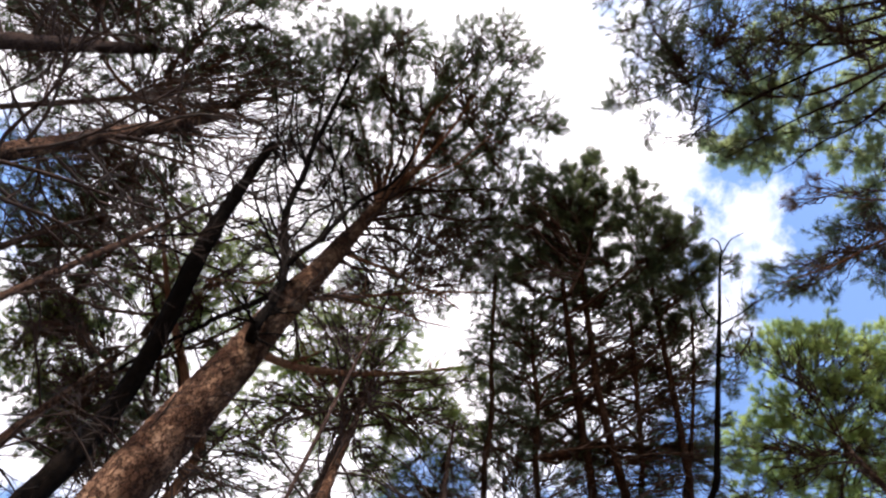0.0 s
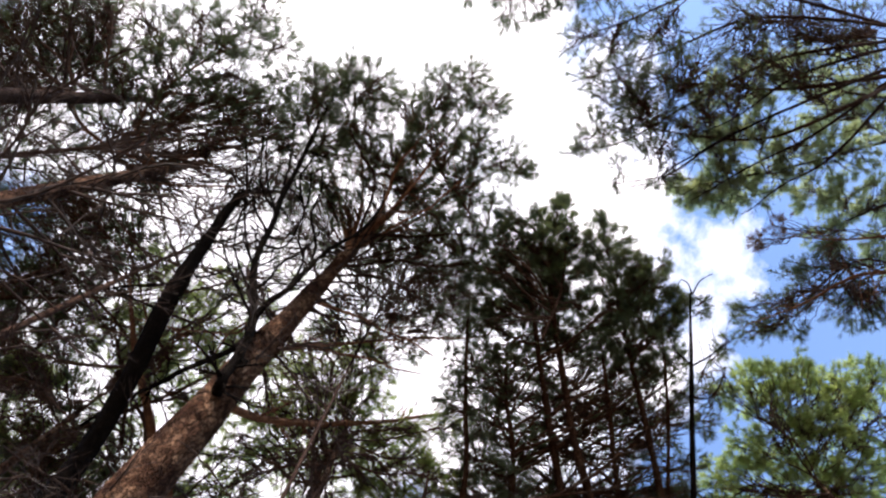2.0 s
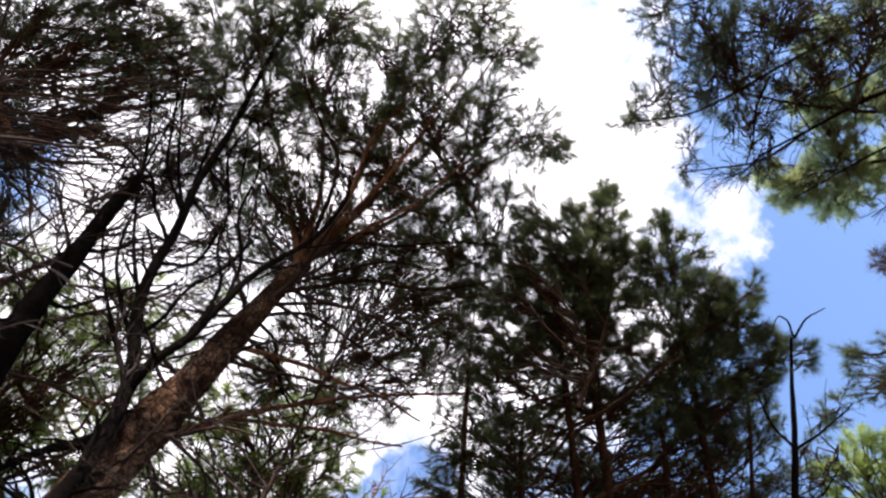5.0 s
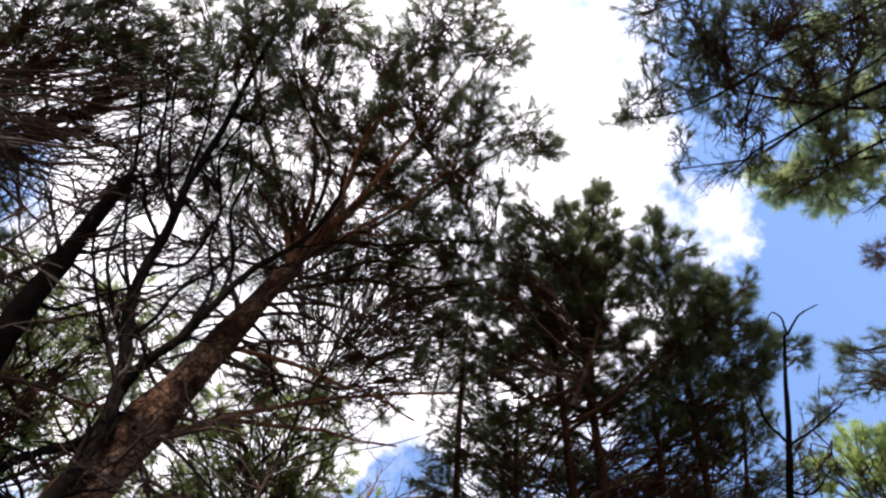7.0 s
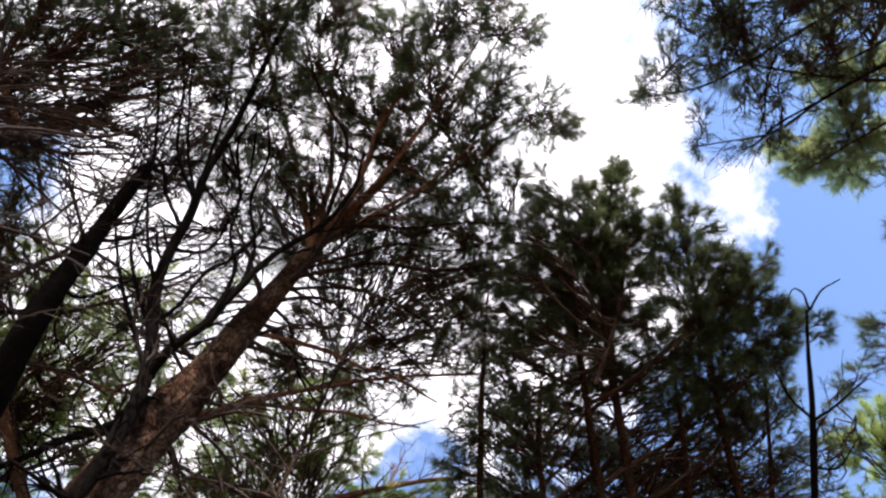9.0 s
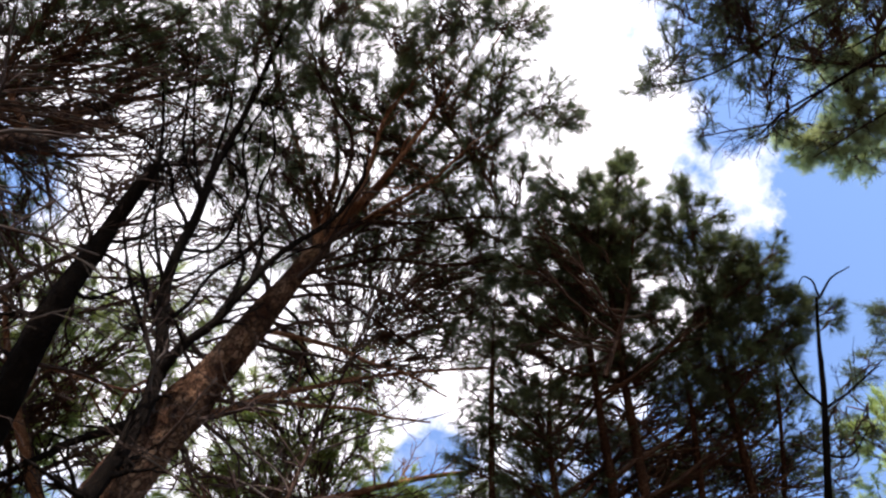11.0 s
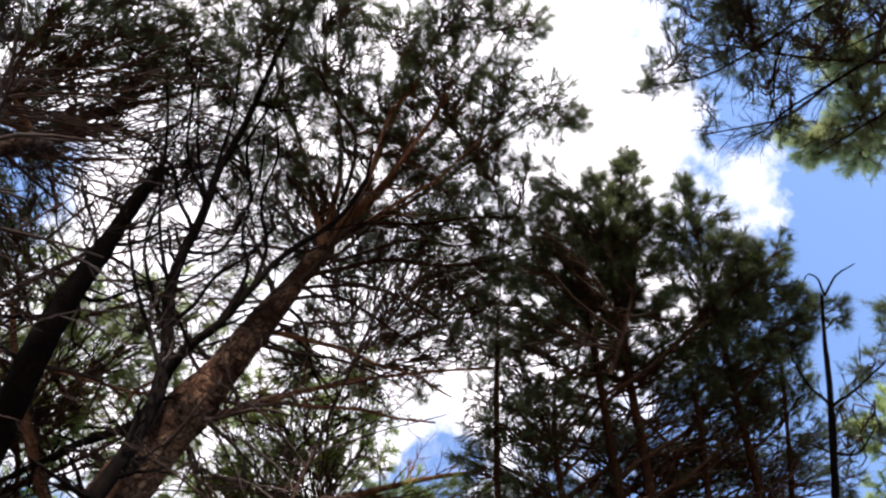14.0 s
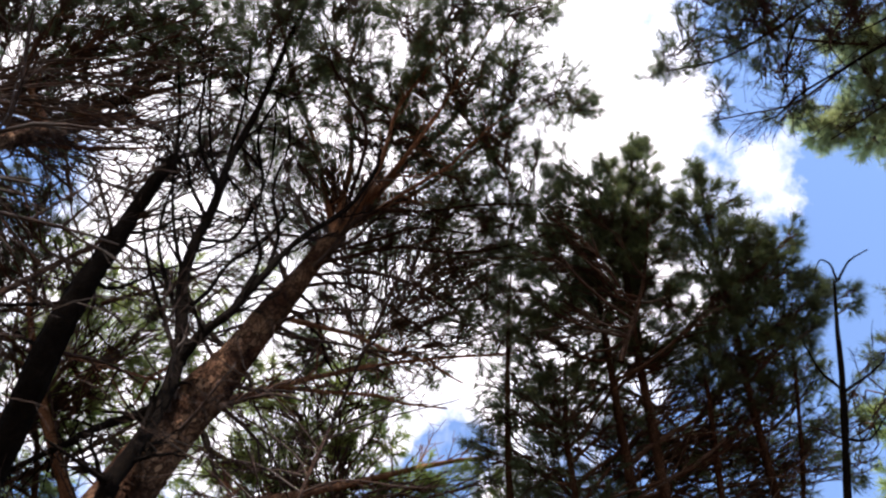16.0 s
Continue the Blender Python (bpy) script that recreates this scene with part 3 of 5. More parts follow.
     [([(2.54, 3.81, 15.10), (2.05, 4.19, 15.90), (1.54, 4.55, 16.50), (0.83, 5.07, 17.30)], 0.024, 0.009, BARK_SHADED),
            ([(2.72, 3.09, 14.80), (2.42, 3.66, 15.50), (1.66, 4.10, 16.40), (0.75, 4.70, 17.30)], 0.024, 0.009, BARK_SHADED),
            ([(2.46, 3.17, 15.20), (1.86, 3.36, 16.10), (1.30, 3.57, 16.70), (0.62, 3.80, 17.30)], 0.024, 0.009, BARK_SHADED),
            ([(2.61, 2.70, 15.30), (2.10, 3.06, 16.00), (1.40, 2.93, 16.70), (0.72, 3.19, 17.30)], 0.024, 0.009, BARK_SHADED)],
     dead=whorls(3, 12.0, 15.6, 28, 1.9),
     rust=[(4.36, 0.53, 15.65, 0.13), (0.55, 1.21, 16.98, 0.15), (1.71, 1.98, 16.60, 0.13)],
     leafy=0.66,
     per=66,
     stubs=22,
     cut=(3.55, 1.80, 15.35))

pine('dead leaning pine trunk with dark weathered bark',
     [(7.99, 5.12, 0.00, 0.24), (7.65, 4.90, 5.00, 0.19), (6.83, 4.38, 11.00, 0.17), (4.27, 4.19, 13.46, 0.150), (3.59, 4.14, 14.37, 0.115), (3.14, 4.07, 14.88, 0.095), (2.74, 3.98, 15.26, 0.085), (2.62, 3.94, 15.33, 0.060)],
     [(2.22, 3.79, 16.44, 0.45), (2.64, 3.16, 16.29, 0.44)],
     23,
     limbs=[([(3.96, 4.13, 13.90), (4.15, 4.00, 14.21), (3.98, 3.57, 14.79), (3.83, 2.93, 15.15)], 0.030, 0.010),
            ([(4.13, 4.16, 13.62), (4.43, 4.72, 13.89), (4.66, 5.27, 14.09), (5.05, 6.09, 14.31)], 0.035, 0.014),
            ([(4.53, 4.16, 13.04), (4.65, 4.86, 13.49), (4.63, 5.64, 14.00)], 0.030, 0.012),
            ([(3.52, 4.12, 14.45), (3.53, 3.89, 14.80), (3.36, 3.59, 15.17), (3.36, 3.00, 15.37)], 0.028, 0.010),
            ([(2.77, 4.00, 15.24), (2.61, 3.86, 15.42), (2.54, 3.62, 15.55), (2.47, 3.33, 15.78)], 0.045, 0.016),
            ([(2.68, 3.90, 16.00), (2.59, 3.88, 16.40), (2.24, 3.65, 16.80)], 0.050, 0.015)],
     dead=whorls(5, 13.2, 15.8, 12, 1.2),
     bark_=BARK_SHADED,
     leafy=0.25,
     per=10,
     stubs=26)

pine('pine with a straight reddish trunk and dense crown',
     [(2.68, 5.59, 0.00, 0.14), (2.68, 5.59, 1.04, 0.11), (2.68, 5.59, 5.22, 0.13), (2.68, 5.59, 9.57, 0.125), (2.68, 5.59, 13.92, 0.115), (2.68, 5.59, 17.40, 0.06)],
     [(0.92, 9.50, 16.95, 1.05), (0.40, 8.56, 17.11, 1.03), (0.18, 7.38, 17.17, 1.00), (-0.26, 6.27, 17.30, 0.90), (-0.30, 5.27, 17.30, 0.74), (-0.27, 4.50, 17.29, 0.57), (-0.93, 5.04, 17.51, 0.58), (0.71, 5.30, 16.97, 0.87), (0.92, 6.48, 16.91, 0.89), (1.13, 7.66, 16.85, 0.91), (1.68, 8.71, 16.68, 0.93), (0.37, 4.10, 17.07, 0.37), (1.10, 4.30, 16.83, 0.55), (1.09, 3.61, 16.83, 0.42), (1.60, 5.00, 16.67, 0.69), (1.92, 6.13, 16.57, 0.71)] +
     [(2.30, 7.48, 16.46, 0.81), (2.90, 8.74, 16.26, 0.84)],
     41,
     limbs=[([(2.88, 6.00, 16.10), (2.35, 5.44, 16.45), (1.70, 4.24, 16.83), (1.32, 3.46, 17.11)], 0.060, 0.015),
            ([(2.68, 5.59, 14.90), (3.01, 6.60, 16.20), (2.29, 5.38, 16.44), (1.52, 4.47, 16.90), (1.07, 3.76, 17.14)], 0.060, 0.012),
            ([(2.68, 5.59, 15.20), (2.06, 6.82, 16.53), (0.68, 6.07, 16.99), (-0.42, 4.96, 17.64)], 0.050, 0.012),
            ([(2.68, 5.59, 15.40), (2.50, 7.77, 16.39), (1.53, 8.64, 16.73), (0.59, 9.82, 17.36)], 0.050, 0.012),
            ([(2.68, 5.59, 14.60), (3.12, 6.27, 15.83), (2.98, 5.29, 15.98), (2.71, 4.24, 16.28)], 0.045, 0.012)],
     dead=whorls(14, 9.0, 15.0, 24, 2.6),
     leafy=0.74,
     per=31,
     needles=31)

pine('pine with a dark trunk behind its neighbour',
     [(1.72, 7.30, 0.00, 0.15), (1.72, 7.30, 1.10, 0.12), (1.72, 7.30, 5.52, 0.14), (1.72, 7.30, 10.12, 0.13), (1.72, 7.30, 14.72, 0.12), (1.72, 7.30, 18.40, 0.05)],
     [(1.24, 10.63, 16.85, 1.09), (1.85, 9.76, 16.63, 0.96), (1.06, 8.69, 16.89, 0.94), (2.53, 9.99, 16.40, 1.05), (1.37, 7.20, 16.77, 0.73), (0.52, 11.16, 17.10, 1.11), (0.12, 9.80, 17.21, 1.07), (-0.43, 8.74, 17.38, 0.96)],
     43,
     bark_=BARK_DUSK,
     dead=whorls(17, 9.0, 15.0, 20, 2.4),
     leafy=0.72,
     per=31,
     needles=24)

pine('pine with pale orange upper trunk',
     [(8.47, 3.47, 0.00, 0.130), (8.47, 3.47, 7.94, 0.105), (8.47, 3.47, 13.23, 0.100), (7.65, 3.94, 13.61, 0.090), (7.18, 4.18, 13.83, 0.085), (6.72, 4.49, 14.04, 0.080), (6.21, 4.85, 14.27, 0.070), (5.60, 5.22, 14.56, 0.050), (4.93, 5.67, 15.07, 0.030)],
     [(4.96, 8.16, 15.52, 0.90), (4.73, 6.92, 15.59, 0.79), (5.82, 7.58, 15.20, 0.73), (4.36, 5.97, 15.72, 0.70), (6.08, 6.51, 15.09, 0.71), (4.01, 8.91, 15.87, 0.84), (3.99, 7.57, 15.87, 0.73), (3.48, 6.18, 16.03, 0.62), (6.87, 8.21, 14.81, 0.83)],
     51,
     bark_=BARK_UPPER,
     dead=whorls(21, 8.0, 14.0, 22, 2.6),
     leafy=0.7,
     per=30)

pine('pine with green needles in thin light',
     [(6.81, 5.26, 0.00, 0.15), (6.81, 5.26, 0.83, 0.12), (6.81, 5.26, 4.14, 0.11), (6.81, 5.26, 7.59, 0.09), (6.81, 5.26, 11.04, 0.07), (6.81, 5.26, 13.80, 0.02)],
     [(5.35, 4.64, 15.34, 0.57), (5.56, 3.79, 15.25, 0.50), (7.42, 7.03, 14.59, 0.80), (8.51, 6.80, 14.15, 0.89), (8.33, 5.72, 14.21, 0.72), (6.58, 5.13, 14.88, 0.55), (9.25, 6.14, 13.84, 0.80), (7.66, 5.18, 14.46, 0.62), (8.05, 7.82, 14.35, 0.83), (6.23, 4.20, 15.01, 0.51)] +
     [(5.58, 5.47, 15.17, 0.36, 0.70), (5.62, 4.83, 15.14, 0.36, 0.70), (6.20, 5.25, 14.88, 0.37, 0.70), (6.11, 4.53, 14.92, 0.35, 0.70), (5.59, 4.21, 15.15, 0.32, 0.60), (5.02, 4.20, 15.41, 0.33, 0.60), (6.81, 5.35, 14.60, 0.32, 0.40), (4.12, 2.76, 15.82, 0.30, 0.30)],
     53,
     dead=whorls(23, 7.5, 13.2, 22, 2.4),
     leafy=0.75,
     per=38,
     needle=NEEDLE_SUNLIT)

pine('pine with a thick web of bare twigs between its needles',
     [(4.12, 4.90, 0.00, 0.09), (4.12, 4.90, 1.02, 0.07), (4.12, 4.90, 5.10, 0.06), (4.12, 4.90, 9.35, 0.05), (4.12, 4.90, 13.60, 0.04), (4.12, 4.90, 17.00, 0.01)],
     [(2.21, 4.17, 16.45, 0.63, 0.10), (2.95, 6.37, 16.22, 0.72, 0.50), (3.32, 7.71, 16.10, 0.75, 0.50), (1.88, 3.41, 16.56, 0.45, 0.50), (3.14, 4.10, 16.13, 0.60, 0.10), (3.66, 5.13, 15.96, 0.64, 0.10), (4.69, 5.12, 15.58, 0.64, 0.55), (5.30, 6.10, 15.37, 0.65, 0.60), (4.45, 4.24, 15.66, 0.54, 0.10), (3.71, 3.65, 15.92, 0.47, 0.10), (4.56, 3.00, 15.61, 0.47, 0.40), (5.01, 3.80, 15.45, 0.50, 0.60), (3.33, 2.68, 16.04, 0.44, 0.10), (4.07, 8.28, 15.85, 0.76, 0.60)],
     55,
     dead=whorls(61, 9.0, 15.0, 20, 2.4),
     leafy=0.5,
     per=26,
     bark_=BARK_BROWN)

pine('distant pine in thin green light',
     [(6.77, 3.46, 0.00, 0.12), (6.77, 3.46, 0.97, 0.10), (6.77, 3.46, 4.86, 0.09), (6.77, 3.46, 8.91, 0.08), (6.77, 3.46, 12.96, 0.06), (6.77, 3.46, 16.20, 0.02)],
     [(4.68, 5.49, 15.59, 0.61), (5.02, 4.64, 15.46, 0.57), (4.54, 3.73, 15.62, 0.53), (5.57, 5.04, 15.26, 0.64), (5.94, 3.95, 15.11, 0.59), (6.90, 4.30, 14.75, 0.69), (6.16, 3.15, 15.02, 0.56), (6.46, 5.06, 14.93, 0.67), (6.01, 5.83, 15.11, 0.68), (6.90, 3.48, 14.74, 0.59), (5.50, 3.15, 15.26, 0.47), (4.98, 2.85, 15.45, 0.38)],
     57,
     limbs=[([(7.91, 4.76, 13.98), (6.85, 5.02, 14.42), (5.95, 5.60, 14.78), (5.04, 5.84, 15.13)], 0.045, 0.014),
            ([(6.17, 4.42, 14.68), (5.50, 5.14, 14.94), (4.67, 5.69, 15.26), (3.97, 6.43, 15.53)], 0.035, 0.012),
            ([(4.93, 4.65, 15.15), (4.50, 3.86, 15.31), (4.09, 3.18, 15.45), (3.46, 2.56, 15.67)], 0.030, 0.010),
            ([(8.34, 4.14, 13.80), (7.51, 4.41, 14.14), (6.51, 4.92, 14.55), (6.09, 5.32, 14.72)], 0.050, 0.020)],
     dead=whorls(63, 9.0, 15.0, 22, 2.2),
     leafy=0.75,
     per=30,
     blade=1.6,
     needles=24,
     bark_=BARK_BROWN,
     needle=NEEDLE_SUNLIT)

pine('shaded distant pine with dense needles',
     [(5.20, 7.35, 0.00, 0.12), (5.20, 7.35, 0.98, 0.10), (5.20, 7.35, 4.92, 0.09), (5.20, 7.35, 9.02, 0.08), (5.20, 7.35, 13.12, 0.06), (5.20, 7.35, 16.40, 0.02)],
     [(4.50, 7.74, 15.69, 0.81), (4.02, 6.83, 15.85, 0.79), (5.53, 8.17, 15.31, 0.82), (5.26, 7.20, 15.40, 0.80), (6.33, 7.84, 15.01, 0.82), (6.72, 6.85, 14.85, 0.80), (4.64, 6.59, 15.62, 0.69), (7.34, 7.54, 14.62, 0.81), (7.63, 6.24, 14.49, 0.79), (8.97, 6.60, 13.96, 0.87), (8.91, 5.25, 13.96, 0.85), (8.50, 4.04, 14.11, 0.76), (8.13, 4.99, 14.27, 0.71), (8.28, 6.32, 14.23, 0.80), (5.72, 8.87, 15.25, 0.70), (6.55, 8.23, 14.93, 0.66)] +
     [(7.31, 7.43, 14.63, 0.62), (7.85, 7.85, 14.43, 0.69), (8.76, 7.38, 14.05, 0.72), (8.55, 6.56, 14.13, 0.64), (9.32, 6.45, 13.81, 0.71), (9.29, 5.55, 13.81, 0.67), (4.92, 9.27, 15.55, 0.68)] +
     [(5.51, 7.62, 15.11, 0.49, 0.60), (5.55, 6.76, 15.09, 0.49, 0.60), (6.23, 7.04, 14.78, 0.49, 0.60), (6.39, 6.05, 14.70, 0.44, 0.50), (7.03, 6.93, 14.41, 0.48, 0.60), (7.19, 5.94, 14.33, 0.44, 0.50)] +
     [(7.76, 5.04, 14.06, 0.46, 0.50), (8.15, 4.21, 13.88, 0.45, 0.50), (8.24, 6.17, 13.85, 0.45, 0.50), (8.70, 5.31, 13.64, 0.45, 0.50), (8.17, 3.53, 13.87, 0.41, 0.50), (8.92, 6.20, 13.54, 0.45, 0.50), (8.77, 4.38, 13.60, 0.45, 0.50)],
     59,
     limbs=[([(6.07, 8.41, 14.77), (5.76, 7.37, 14.87), (5.44, 6.33, 14.98), (5.06, 5.19, 15.11)], 0.045, 0.015),
            ([(8.22, 6.33, 13.88), (7.57, 5.47, 14.13), (6.84, 4.39, 14.41), (5.96, 3.33, 14.74)], 0.055, 0.025),
            ([(7.83, 7.53, 14.06), (6.65, 7.00, 14.52), (5.93, 6.72, 14.80), (5.14, 6.21, 15.09)], 0.060, 0.020),
            ([(4.83, 7.52, 15.22), (5.54, 6.06, 14.94), (6.14, 5.12, 14.70), (6.73, 4.55, 14.46)], 0.040, 0.014)],
     dead=whorls(65, 9.0, 15.0, 22, 2.2),
     leafy=0.8,
     per=26,
     blade=1.8,
     needles=22,
     bark_=BARK_BROWN)

pine('pine with fine twigs and thin needle tufts',
     [(2.58, 6.94, 0.00, 0.08), (2.58, 6.94, 1.07, 0.07), (2.58, 6.94, 5.34, 0.06), (2.58, 6.94, 9.79, 0.05), (2.58, 6.94, 14.24, 0.04), (2.58, 6.94, 17.80, 0.01)],
     [(1.54, 6.51, 16.70, 0.64), (1.24, 5.87, 16.80, 0.60), (1.16, 5.15, 16.82, 0.59), (1.64, 4.30, 16.64, 0.55), (2.25, 6.01, 16.46, 0.66, 0.10), (2.49, 4.32, 16.36, 0.54, 0.10), (3.10, 6.07, 16.16, 0.65, 0.10), (3.10, 5.21, 16.15, 0.61, 0.10), (0.77, 4.22, 16.94, 0.43), (1.48, 3.73, 16.69, 0.42), (2.39, 6.52, 16.41, 0.63, 0.10), (2.02, 3.06, 16.50, 0.36), (2.38, 3.49, 16.38, 0.42, 0.10), (3.37, 4.50, 16.05, 0.51, 0.10), (3.04, 3.76, 16.16, 0.45, 0.10)] +
     [(1.12, 5.52, 17.11, 0.39, 0.85), (1.09, 4.87, 17.02, 0.39, 0.85), (1.42, 4.37, 16.77, 0.37, 0.80), (0.93, 4.05, 17.09, 0.36, 0.85), (1.22, 3.70, 16.85, 0.30, 0.85), (1.53, 4.98, 16.82, 0.37, 0.75), (1.45, 5.85, 16.96, 0.37, 0.75)] +
     [(0.81, 4.61, 17.35, 0.35, 0.80), (1.22, 4.21, 17.16, 0.33, 0.80), (1.17, 4.71, 17.18, 0.33, 0.80), (0.83, 5.05, 17.34, 0.35, 0.80), (2.47, 6.43, 16.20, 0.39, 0.30), (2.72, 5.75, 16.08, 0.37, 0.25), (2.37, 5.19, 16.23, 0.34, 0.15), (2.38, 4.35, 16.22, 0.33, 0.15), (3.04, 6.13, 15.93, 0.37, 0.30)] +
     [(1.89, 4.56, 16.55, 0.35, 0.45), (2.08, 4.07, 16.46, 0.33, 0.30), (2.54, 4.72, 16.16, 0.31, 0.15), (2.00, 5.12, 16.50, 0.35, 0.45)],
     47,
     dead=whorls(81, 11.0, 16.5, 22, 2.2),
     leafy=0.6,
     per=20,
     bark_=BARK_BROWN)

pine('pine whose dark boughs fill the lower wood',
     [(8.47, 4.52, 0.00, 0.12), (8.47, 4.52, 0.82, 0.10), (8.47, 4.52, 4.08, 0.09), (8.47, 4.52, 7.48, 0.08), (8.47, 4.52, 10.88, 0.06), (8.47, 4.52, 13.60, 0.02)],
     [(9.76, 6.59, 13.63, 0.82), (9.46, 5.82, 13.74, 0.74), (9.43, 4.92, 13.74, 0.79), (9.10, 4.03, 13.87, 0.71), (8.97, 3.16, 13.91, 0.70), (8.73, 2.22, 13.99, 0.65), (8.52, 1.38, 14.07, 0.65), (9.17, 6.63, 13.87, 0.72), (8.81, 4.83, 14.00, 0.62), (8.54, 3.79, 14.10, 0.58), (8.36, 2.71, 14.15, 0.57), (10.25, 5.82, 13.60, 0.88), (9.89, 4.31, 13.60, 0.85), (9.48, 2.85, 13.69, 0.82), (9.14, 1.50, 13.81, 0.80)],
     69,
     dead=whorls(85, 8.0, 13.0, 24, 2.4),
     leafy=0.7,
     per=15,
     blade=1.5,
     needles=26,
     bark_=BARK_BROWN)

pine('pine with brown twigs low between the stems',
     [(7.58, -2.55, 0.00, 0.11), (7.58, -2.55, 0.82, 0.09), (7.58, -2.55, 4.08, 0.08), (7.58, -2.55, 7.48, 0.07), (7.58, -2.55, 10.88, 0.06), (7.58, -2.55, 13.60, 0.02)],
     [(7.65, -1.56, 14.38, 0.61), (7.55, -2.34, 14.41, 0.61), (7.45, -3.12, 14.44, 0.62), (7.32, -4.01, 14.48, 0.62), (7.10, -4.88, 14.55, 0.63), (6.68, -5.70, 14.71, 0.61), (6.21, -6.29, 14.88, 0.56), (6.97, -1.82, 14.64, 0.52), (6.70, -2.44, 14.74, 0.52), (6.76, -3.39, 14.70, 0.56), (8.37, 0.06, 14.11, 0.67), (8.25, -0.82, 14.15, 0.67), (8.81, 0.59, 13.94, 0.68), (8.51, -1.36, 14.04, 0.67), (6.84, -6.67, 14.63, 0.66)],
     70,
     dead=whorls(87, 8.0, 13.0, 24, 2.2),
     leafy=0.55,
     per=26,
     blade=1.4,
     needles=24,
     bark_=BARK_BROWN)

pine('pine with sunlit yellow-green needles',
     [(6.16, 0.71, 0.00, 0.14), (6.16, 0.71, 0.85, 0.11), (6.16, 0.71, 4.26, 0.10), (6.16, 0.71, 7.81, 0.08), (6.16, 0.71, 11.36, 0.07), (6.16, 0.71, 14.20, 0.02)],
     [(5.67, 2.14, 15.19, 0.55), (5.96, 1.21, 15.07, 0.60), (5.31, 0.82, 15.31, 0.51), (5.62, 0.38, 15.25, 0.30), (6.67, 2.62, 14.82, 0.58), (6.98, 1.80, 14.69, 0.64), (6.89, 0.66, 14.71, 0.63), (6.69, -0.09, 14.78, 0.57), (7.48, 0.12, 14.47, 0.66), (7.76, 1.19, 14.37, 0.67), (7.85, 2.32, 14.35, 0.65), (8.25, 3.09, 14.20, 0.66), (8.19, 0.12, 14.19, 0.67)] +
     [(5.98, -0.52, 14.55, 0.23, 0.80), (5.86, -0.97, 14.60, 0.23, 0.80), (5.80, -1.43, 14.63, 0.25, 0.80)] +
     [(6.52, -0.68, 14.30, 0.41, 0.80), (7.11, -0.64, 14.03, 0.41, 0.80), (6.77, -1.23, 14.18, 0.41, 0.80), (7.26, -0.04, 13.97, 0.37, 0.60)],
     61,
     dead=whorls(27, 8.0, 13.8, 18, 2.0),
     leafy=0.72,
     per=38,
     needle=NEEDLE_SUNLIT)

pine('pine with green needles and reddish twigs',
     [(6.52, -1.03, 0.00, 0.12), (6.52, -1.03, 0.84, 0.10), (6.52, -1.03, 4.20, 0.09), (6.52, -1.03, 7.70, 0.08), (6.52, -1.03, 11.20, 0.06), (6.52, -1.03, 14.00, 0.02)],
     [(6.62, -0.77, 14.80, 0.57), (7.21, -1.31, 14.56, 0.66), (6.62, -1.95, 14.78, 0.52), (7.69, -0.64, 14.38, 0.67), (7.34, -2.39, 14.49, 0.67), (7.99, -1.43, 14.25, 0.67)],
     63,
     dead=whorls(28, 8.0, 13.6, 18, 2.2),
     leafy=0.6,
     per=29,
     bark_=BARK_BROWN)

pine('slim pine of bare crossing twigs behind the main trunk',
     [(4.52, 0.84, 0.00, 0.045), (4.52, 0.84, 0.99, 0.035), (4.52, 0.84, 4.95, 0.03), (4.52, 0.84, 9.08, 0.025), (4.52, 0.84, 13.20, 0.018), (4.52, 0.84, 16.50, 0.01)],
     [(2.17, 2.33, 16.44, 0.44), (2.09, 1.61, 16.46, 0.44), (3.05, 2.53, 16.14, 0.44), (4.35, 1.38, 15.67, 0.49), (4.34, 0.53, 15.66, 0.48), (4.74, -0.07, 15.51, 0.43), (4.91, 0.96, 15.46, 0.46), (5.15, 1.84, 15.38, 0.46), (5.20, 0.38, 15.34, 0.40), (3.53, -0.79, 15.93, 0.49), (3.61, 1.19, 15.93, 0.49), (3.65, 0.51, 15.90, 0.49), (3.18, 0.05, 16.07, 0.49), (3.16, -0.44, 16.07, 0.46), (4.14, -0.01, 15.72, 0.48), (4.22, -0.75, 15.69, 0.48)] +
     [(2.93, -0.86, 16.14, 0.43), (2.94, 0.85, 16.16, 0.46), (2.40, 0.16, 16.34, 0.46)],
     65,
     dead=whorls(67, 11.0, 15.8, 34, 2.2),
     leafy=0.33,
     per=50,
     bark_=BARK_DUSK)

